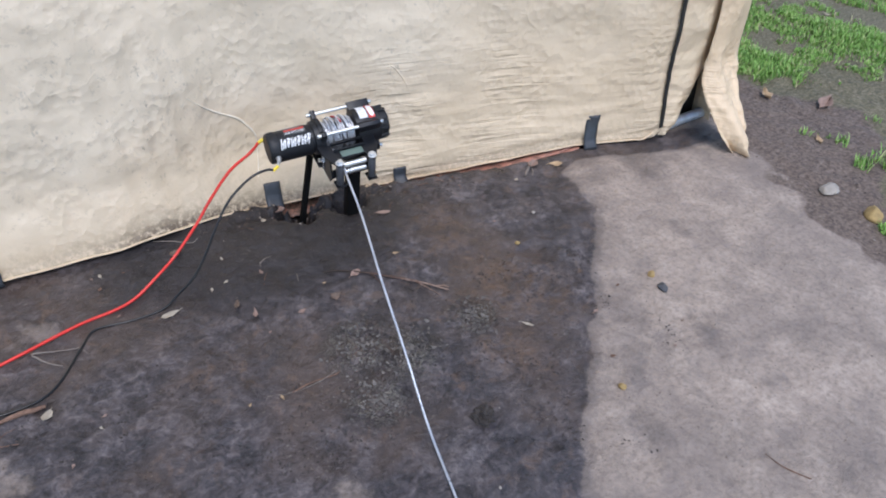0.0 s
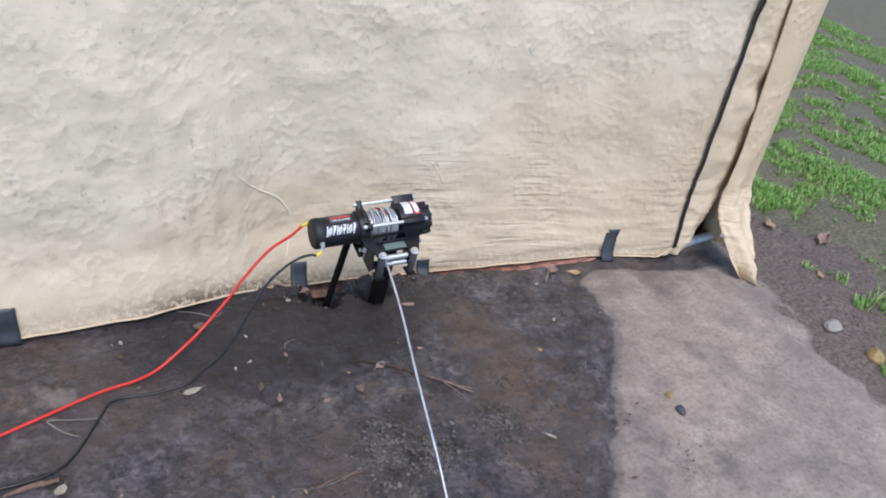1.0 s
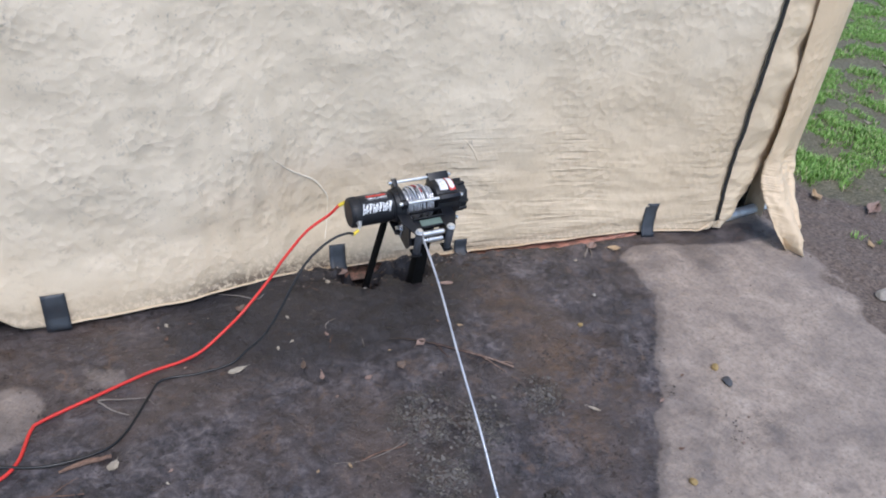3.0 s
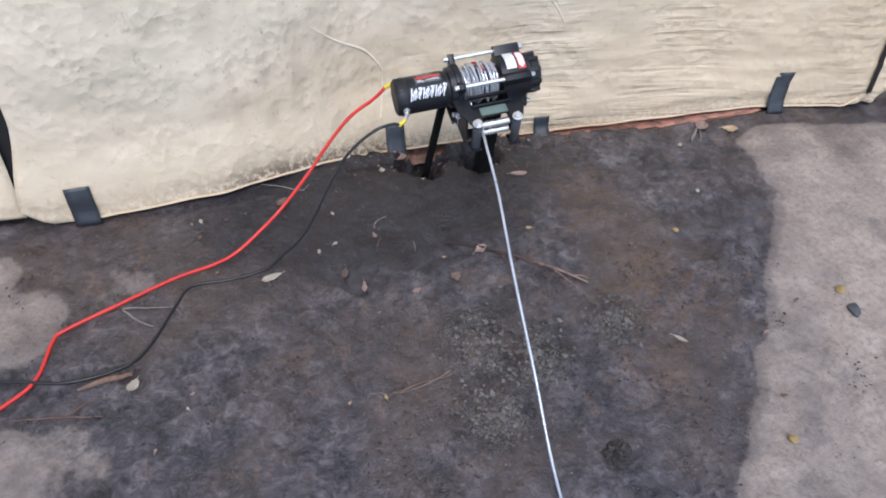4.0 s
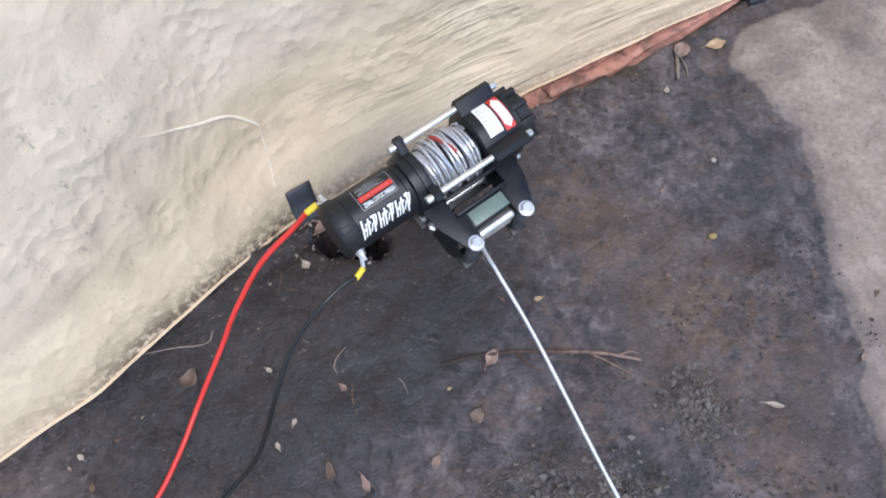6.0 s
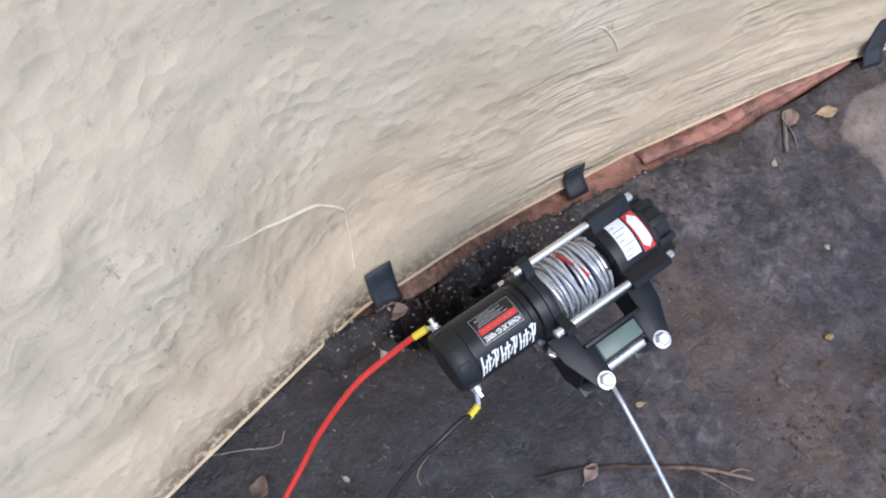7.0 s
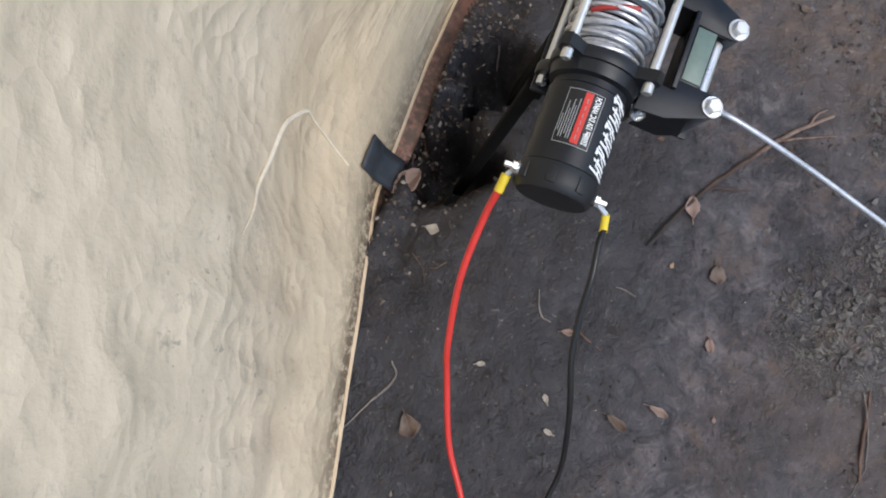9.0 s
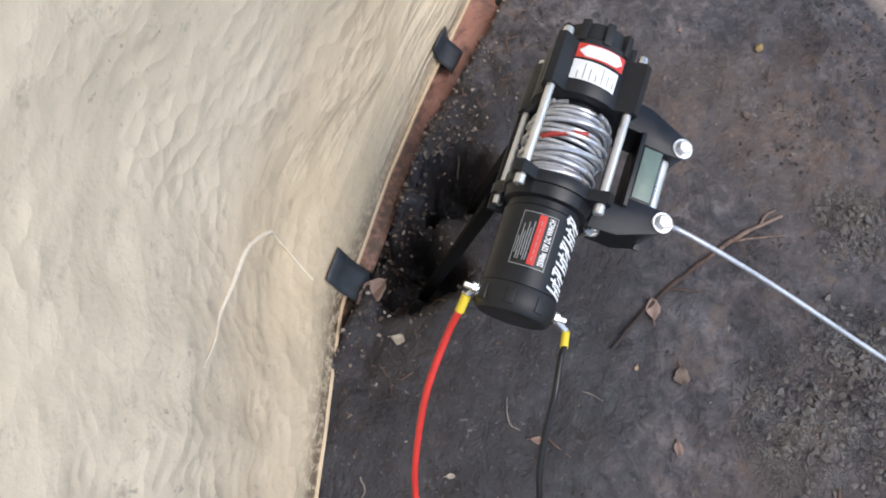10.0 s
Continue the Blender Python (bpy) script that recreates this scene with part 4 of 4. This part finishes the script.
part("grommet", bm, ZIP_AND_SHADE, brown_tarp, "dark eyelet")

# ---------------- pipe at the corner ----------------
pipe = bmesh.new()
tube([Vector((1.625, 0.355, 0.022)), Vector((1.75, 0.375, 0.024)), Vector((1.95, 0.40, 0.026))], 0.019, 18, pipe)
tagged(part("pipe", pipe, PIPE), "galvanised frame pipe lying at the foot of the corner", "pipe")

# ---------------- loose natural things ----------------


def leaf(x, y, size, turn, material, label, curl=0.25, wide=0.42, group=""):
    bm = bmesh.new()
    rows = []
    rng = random.Random(int(1000 * x + 77 * y))
    for i in range(9):
        t = i / 8
        half = wide * size * 0.5 * math.sin(math.pi * min(1, t ** 0.8)) * (1 + 0.2 * rng.uniform(-1, 1)) + 0.0006
        row = []
        for k in (-1, -0.5, 0, 0.5, 1):
            row.append(bm.verts.new((size * (t - 0.5), half * k, size * curl * (abs(k) ** 1.5 * 0.35 + (t - 0.5) ** 2) * (1 + 0.3 * rng.uniform(-1, 1)))))
        rows.append(row)
    for a, b in zip(rows, rows[1:]):
        for i in range(4):
            bm.faces.new((a[i], a[i + 1], b[i + 1], b[i]))
    tube([Vector((size * 0.48, 0, size * curl * 0.25)), Vector((size * 0.60, size * 0.02, size * 0.12)), Vector((size * 0.72, size * 0.06, size * 0.05))], 0.0007, 5, bm)
    ob = part("leaf", bm, material)
    s = ob.modifiers.new("thickness", "SOLIDIFY")
    s.thickness = 0.0006
    ob.matrix_world = pose(x, y, ground_z(x, y) + 0.002, rng.uniform(-8, 8), rng.uniform(-8, 8), turn)
    return tagged(ob, label, "leaf", group)


leaf(0.310, 0.062, 0.034, 200, LEAF_PINK, "curled pinkish-brown dry leaf beside the twig", 0.4, 0.6)
leaf(0.655, -0.290, 0.034, 130, LEAF_PALE, "small pale dry leaf on damp earth", 0.2, 0.3)
leaf(1.150, 0.326, 0.048, 160, LEAF, "tan oval dry leaf on damp earth", 0.2, 0.5)
leaf(-0.177, 0.100, 0.048, 10, LEAF_PALE, "grey-tan flat dry leaf beside the black cable", 0.15, 0.42)
leaf(-0.480, -0.110, 0.034, 60, LEAF_PALE, "torn pale dry leaf beside a strip of bark", 0.3, 0.75)
leaf(0.493, 0.293, 0.046, 175, LEAF_PINK, "dull brown dry leaf near the stand", 0.15, 0.35)
leaf(0.218, 0.425, 0.040, 330, LEAF_DULL, "curled brown dry leaf under the hem of the tarp", 0.5, 0.6)
leaf(0.977, 0.300, 0.018, 40, LEAF_PALE, "tiny yellowish dry leaf on damp earth", 0.3, 0.6)
leaf(0.150, 0.400, 0.022, 90, LEAF_PALE, "small grey leaf scrap by the wall", 0.3, 0.7)
leaf(1.075, 0.355, 0.045, 210, LEAF_PINK, "crumpled reddish leaf beside grey sticks", 0.5, 0.8)
leaf(0.02, 0.02, 0.03, 80, LEAF_PINK, "thin reddish leaf scrap on damp earth", 0.3, 0.35)
leaf(0.13, -0.02, 0.022, 20, LEAF_PINK, "reddish leaf scrap on damp earth", 0.5, 0.6)
leaf(-0.119, 0.330, 0.036, 40, LEAF_DULL, "crumpled brown dry leaf between the hem and the red cable", 0.6, 0.8)
leaf(0.206, 0.462, 0.055, 150, LEAF_PINK, "curled tan dry leaf at the edge of the dug hole", 0.5, 0.6)
leaf(0.078, 0.170, 0.018, 100, LEAF_PINK, "small orange leaf scrap under the black cable", 0.5, 0.5)
leaf(-0.015, 0.068, 0.034, 70, LEAF_DULL, "pinkish dry leaf on damp earth", 0.4, 0.4)
leaf(0.230, -0.001, 0.028, 20, LEAF_DULL, "pale flaking scrap of dry leaf beside the twig", 0.4, 0.8)
leaf(0.672, -0.009, 0.018, 60, LEAF_DULL, "ochre leaf scrap on damp earth", 0.3, 0.6)
leaf(2.42, 0.28, 0.11, 200, LEAF_PINK, "large curled brown leaf on bare soil", 0.5, 0.45)
leaf(2.24, 0.42, 0.07, 70, LEAF, "curled brown leaf at the edge of the grass", 0.5, 0.55)
rng = random.Random(5)
for k in range(26):
    x, y = rng.uniform(-0.55, 1.05), rng.uniform(-0.6, 0.34)
    leaf(x, y, rng.uniform(0.008, 0.018), rng.uniform(0, 360), rng.choice((LEAF, LEAF_PINK, LEAF_PALE, BARK)), "tiny scrap of dry leaf on damp earth", 0.3, 0.5, "leaf scraps on the damp earth")
for k in range(34):
    x, y = rng.uniform(2.0, 5.2), rng.uniform(-0.3, 2.6)
    leaf(x, y, rng.uniform(0.035, 0.075), rng.uniform(0, 360), rng.choice((LEAF, LEAF_PINK, LEAF_PALE)), "dry fallen leaf in the grass", 0.4, 0.5, "fallen leaves in the grass")


TWIG = Nodes("two_toned_bark", 0.85)
reach = TWIG.node("ShaderNodeSeparateXYZ", Vector=TWIG.coords).outputs[0]
peel = TWIG.math("ADD", reach, TWIG.math("MULTIPLY", TWIG.math("SUBTRACT", TWIG.noise(50, 5, 0.7), 0.5), 0.35))
TWIG.put("Base Color", TWIG.ramp(peel, [(0.28, (0.035, 0.024, 0.018)), (0.42, (0.10, 0.058, 0.042)), (0.50, (0.24, 0.165, 0.125))]))
TWIG.bump(TWIG.noise(160, 4, 0.6), 0.5, 0.002)
TWIG = TWIG.mat


def twig(name, label, branches, radius, material, lift=0.0):
    """A twig of tapering crooked branches, each a list of places on the ground."""
    ob = thing(name, label, "twig")
    for i, pts in enumerate(branches):
        r = radius * (1 if i == 0 else 0.65)
        line = smooth_line([(x, y, ground_z(x, y) + r + lift + 0.0015 * noise.noise(Vector((x * 60, y * 60, 0)))) for x, y in pts], 6)
        line = [p + 0.0025 * Vector((noise.noise(p * 45), noise.noise(p * 45 + Vector((3, 1, 2))), 0)) for p in line]
        part("branch", tube(line, r, 7, None, lambda t: (1.0 - 0.55 * t if i else 0.30 + 0.70 * math.sin(math.pi * min(1, 0.05 + 0.75 * t))) * (1 + 0.22 * noise.noise(Vector((t * 16, r * 900, i))))), material, ob)
    return ob


twig("forked_twig", "brown forked twig lying on damp earth under the rope",
     [[(0.235, 0.104), (0.270, 0.088), (0.325, 0.062), (0.40, 0.012), (0.463, -0.036), (0.520, -0.094)], [(0.455, -0.030), (0.474, -0.068), (0.491, -0.108)], [(0.345, 0.050), (0.354, 0.022), (0.363, -0.010)], [(0.494, -0.066), (0.515, -0.072), (0.527, -0.084)]], 0.0034, TWIG)
twig("grey_sticks", "grey forked sticks stuck out of the earth by the wall", [[(1.082, 0.375), (1.055, 0.345), (1.016, 0.306)], [(1.070, 0.362), (1.06, 0.33), (1.040, 0.298)]], 0.0042, GREYBARK)
twig("bark_strip", "weathered strip of bark beside the black cable", [[(-0.585, -0.094), (-0.54, -0.088), (-0.482, -0.082)]], 0.0060, BARK)
twig("thin_twig", "thin bent dry twig under the black cable", [[(-0.398, 0.074), (-0.45, 0.085), (-0.497, 0.092), (-0.47, 0.055), (-0.436, 0.030)], [(-0.398, 0.078), (-0.385, 0.06), (-0.378, 0.045)]], 0.0022, GREYBARK)
twig("thin_twig", "thin pale twig sticking out from under the tarp", [[(-0.165, 0.418), (-0.115, 0.395), (-0.066, 0.372), (-0.045, 0.385)]], 0.0016, GREYBARK)
twig("thin_twig", "thin dark twig on damp earth", [[(0.046, -0.266), (0.095, -0.258), (0.145, -0.240)], [(-0.03, -0.246), (0.01, -0.257), (0.046, -0.266)]], 0.0013, GREYBARK)
twig("thin_twig", "thin dark twig on damp earth", [[(-0.70, -0.128), (-0.62, -0.145), (-0.54, -0.165)], [(-0.60, -0.148), (-0.57, -0.125), (-0.548, -0.118)]], 0.0016, BARK)
twig("thin_twig", "thin crooked twig under the black cable", [[(0.092, 0.166), (0.083, 0.150), (0.070, 0.118)]], 0.0012, BARK)
twig("thin_twig", "short pale splinter on damp earth", [[(0.162, 0.128), (0.163, 0.113), (0.160, 0.096)]], 0.0014, GREYBARK)
twig("thin_twig", "pale bent root lying on damp earth", [[(0.122, 0.226), (0.102, 0.221), (0.088, 0.210), (0.083, 0.196)]], 0.0013, GREYBARK)
twig("thin_twig", "dark upright-lying twig on trodden earth", [[(0.150, -0.247), (0.137, -0.250), (0.080, -0.254), (0.027, -0.262)]], 0.0022, BARK)
twig("thin_twig", "pale short stick by the stand", [[(0.452, 0.405), (0.475, 0.412), (0.50, 0.408)]], 0.0022, GREYBARK)
twig("thin_twig", "dark thin stick on dry earth", [[(0.93, -0.86), (0.945, -0.91), (0.975, -0.95)]], 0.0018, BARK)


def stone(x, y, size, material, label, flat=0.6, seed=0, sink=0.2):
    bm = bmesh.new()
    bmesh.ops.create_icosphere(bm, subdivisions=3, radius=0.5)
    for v in bm.verts:
        d = 1 + 0.28 * noise.noise(v.co * 2.2 + Vector((seed, 0, 0))) + 0.08 * noise.noise(v.co * 7 + Vector((seed, 3, 0)))
        v.co *= d
        for nrm, lim in ((Vector((0.6, 0.3, 0.74)), 0.36), (Vector((-0.5, 0.6, 0.6)), 0.38), (Vector((0.2, -0.8, 0.5)), 0.37)):
            over = v.co.dot(nrm.normalized()) - lim
            if over > 0:
                v.co -= nrm.normalized() * over * 0.8
        v.co = Vector((v.co.x * size, v.co.y * size * 0.78, v.co.z * size * flat))
    ob = part("stone", bm, material)
    ob.matrix_world = pose(x, y, ground_z(x, y) + size * flat * (0.5 - sink), 0, 0, 37 * seed)
    return tagged(ob, label, "stone")


stone(1.088, -0.266, 0.026, STONE_OCHRE, "small ochre stone on dry earth", 0.8, 1)
stone(1.077, -0.328, 0.036, STONE, "dark grey angular stone on dry earth", 0.6, 2)
stone(0.752, -0.568, 0.022, STONE_OCHRE, "small ochre stone on dry earth", 0.8, 3)
stone(0.797, -0.001, 0.016, STONE_OCHRE, "tiny ochre stone at a footprint", 0.8, 4)
stone(1.925, -0.175, 0.075, STONE_PALE, "pale flat stone on bare soil", 0.45, 5)
stone(1.945, -0.335, 0.07, STONE_OCHRE, "round ochre stone at the edge of the grass", 0.7, 6)
stone(0.344, -0.681, 0.008, STONE_PALE, "tiny white pebble on damp earth", 0.8, 7)
stone(0.93, 0.12, 0.012, STONE_PALE, "tiny pale pebble on damp earth", 0.8, 8)
# clod with crumbs
clod = bmesh.new()
bmesh.ops.create_icosphere(clod, subdivisions=4, radius=1.0)
for v in clod.verts:
    lump = 1 + 0.55 * noise.noise(v.co * 2.1) + 0.40 * noise.noise(v.co * 5.0 + Vector((4, 0, 0))) + 0.18 * noise.noise(v.co * 12)
    v.co = Vector((0.400 + 0.022 * lump * v.co.x, -0.506 + 0.025 * lump * v.co.y, ground_z(0.4, -0.506) + 0.004 + 0.018 * lump * v.co.z))
tagged(part("mud_clod", clod, MUD), "dark crumbly clod with leaf scraps on damp earth", "clod")


def scatter(name, count, place, size, material, label, lift=0.0006):
    """Many tiny tilted flakes and crumbs as one mesh."""
    r = random.Random(11 + count)
    verts, faces = [], []
    for _ in range(count):
        x, y = place(r)
        s = size * r.uniform(0.35, 1.0) ** 1.5
        z = ground_z(x, y) + lift
        a = r.uniform(0, 6.283)
        tilt = r.uniform(-0.6, 0.6)
        base = len(verts)
        for k in range(5):
            b = a + 6.283 * k / 5
            q = s * r.uniform(0.45, 1.1) * (1 if k % 2 else 0.6)
            verts.append((x + q * math.cos(b), y + q * math.sin(b), z + abs(tilt) * s * 0.5 + tilt * q * math.cos(b - a)))
        verts.append((x, y, z + s * r.uniform(0.2, 0.5)))
        faces += [(base + k, base + (k + 1) % 5, base + 5) for k in range(5)]
    me = bpy.data.meshes.new(name)
    me.from_pydata(verts, [], faces)
    me.materials.append(material)
    return tagged(new(name, me), label, "litter", kind="stuff")


def by_wall(r):
    x = r.gauss(0.45, 0.20)
    return x, interp(x, FOOT_Y) - abs(r.gauss(0.02, 0.07))


def fibres():
    """Fine roots and bits of stalk in the dug earth."""
    r = random.Random(8)
    bm = bmesh.new()
    for _ in range(70):
        x, y = by_wall(r)
        a, l = r.uniform(0, 6.283), r.uniform(0.012, 0.04)
        pts = [(x + l * t * math.cos(a + t * r.uniform(-1, 1)), y + l * t * math.sin(a + t * r.uniform(-1, 1))) for t in (0, 0.5, 1)]
        tube([Vector((px, py, ground_z(px, py) + 0.0015 + r.uniform(0, 0.004))) for px, py in pts], r.uniform(0.0005, 0.0011), 5, bm)
    return tagged(part("root_fibres", bm, BARK), "fine roots and stalks in the dug earth by the wall", "litter", kind="stuff")


fibres()


def by_moss(r):
    mx, my, rad = r.choice(MOSS)
    a, d = r.uniform(0, 6.283), abs(r.gauss(0, 0.55)) * rad
    return mx + d * math.cos(a), my + d * math.sin(a)


scatter("earth_crumbs", 620, by_moss, 0.0100, CRUMB, "pale crumbly earth crust on the damp ground")


def by_edge(r):
    return r.uniform(1.75, 3.2), r.uniform(-0.6, 1.0)


def clumped(r):
    while True:
        x, y = r.uniform(-0.75, 1.0), r.uniform(-0.75, 0.40)
        if fbm(x * 4, y * 4, 21.0) + 0.6 * fbm(x * 15, y * 15, 23.0) > r.uniform(0.15, 0.6):
            return x, y


scatter("earth_crumbs", 1900, clumped, 0.0060, MUD, "dark crumbs of trodden damp earth")
scatter("leaf_crumbs", 1500, by_wall, 0.0068, LITTER, "leaf crumbs and grit in the dug earth by the wall")
scatter("grit", 750, lambda r: (r.uniform(-0.7, 1.15), r.uniform(-0.75, 0.42)), 0.0030, LITTER, "sparse grit and scraps on trodden earth")
scatter("grit", 700, lambda r: (r.uniform(0.8, 1.9), r.uniform(-0.95, 0.28)), 0.0035, LITTER, "sparse grit on dry earth")
scatter("soil_crumbs", 1100, by_edge, 0.009, LITTER, "soil crumbs and leaf scraps beside the shelter")


def build_grass():
    r = random.Random(3)
    verts, faces = [], []
    tries = 0
    while len(faces) < 330000 and tries < 1500000:
        tries += 1
        x, y = 1.9 + 4.2 * r.random() ** 1.4, r.uniform(-0.6, 3.4)
        edge = interp(y, [(-2, 2.6), (-0.6, 2.2), (-0.3, 2.02), (-0.05, 2.40), (0.2, 2.50), (0.45, 2.20), (0.9, 2.05), (2, 1.95)])
        d = 2.3 * fbm(x * 2.7 + 0.4, y * 2.7 + 1.7, 1.0) + 1.0 * fbm(x * 9, y * 9, 5.0) + 0.75 * min(1, (x - edge) / 0.4) - 0.42
        if r.random() > d:
            continue
        z, h = ground_z(x, y) if x < 8 else 0, r.uniform(0.010, 0.030) * (1 + max(-0.4, 0.9 * fbm(x * 3, y * 3, 7.0)))
        a, lean, w = r.uniform(0, 6.283), r.uniform(0.2, 1.1) * h, r.uniform(0.0016, 0.0034)
        dx, dy = math.cos(a), math.sin(a)
        b = len(verts)
        verts += [(x - dy * w, y + dx * w, z - 0.004), (x + dy * w, y - dx * w, z - 0.004), (x + dx * lean * 0.4 + dy * w * 0.7, y + dy * lean * 0.4 - dx * w * 0.7, z + h * 0.6), (x + dx * lean * 0.4 - dy * w * 0.7, y + dy * lean * 0.4 + dx * w * 0.7, z + h * 0.6), (x + dx * lean, y + dy * lean, z + h)]
        faces += [(b, b + 1, b + 2, b + 3), (b + 3, b + 2, b + 4)]
    me = bpy.data.meshes.new("grass")
    me.from_pydata(verts, [], faces)
    me.materials.append(GRASS)
    return tagged(new("grass", me), "short patchy green grass beside the shelter", "grass", kind="stuff")


build_grass()
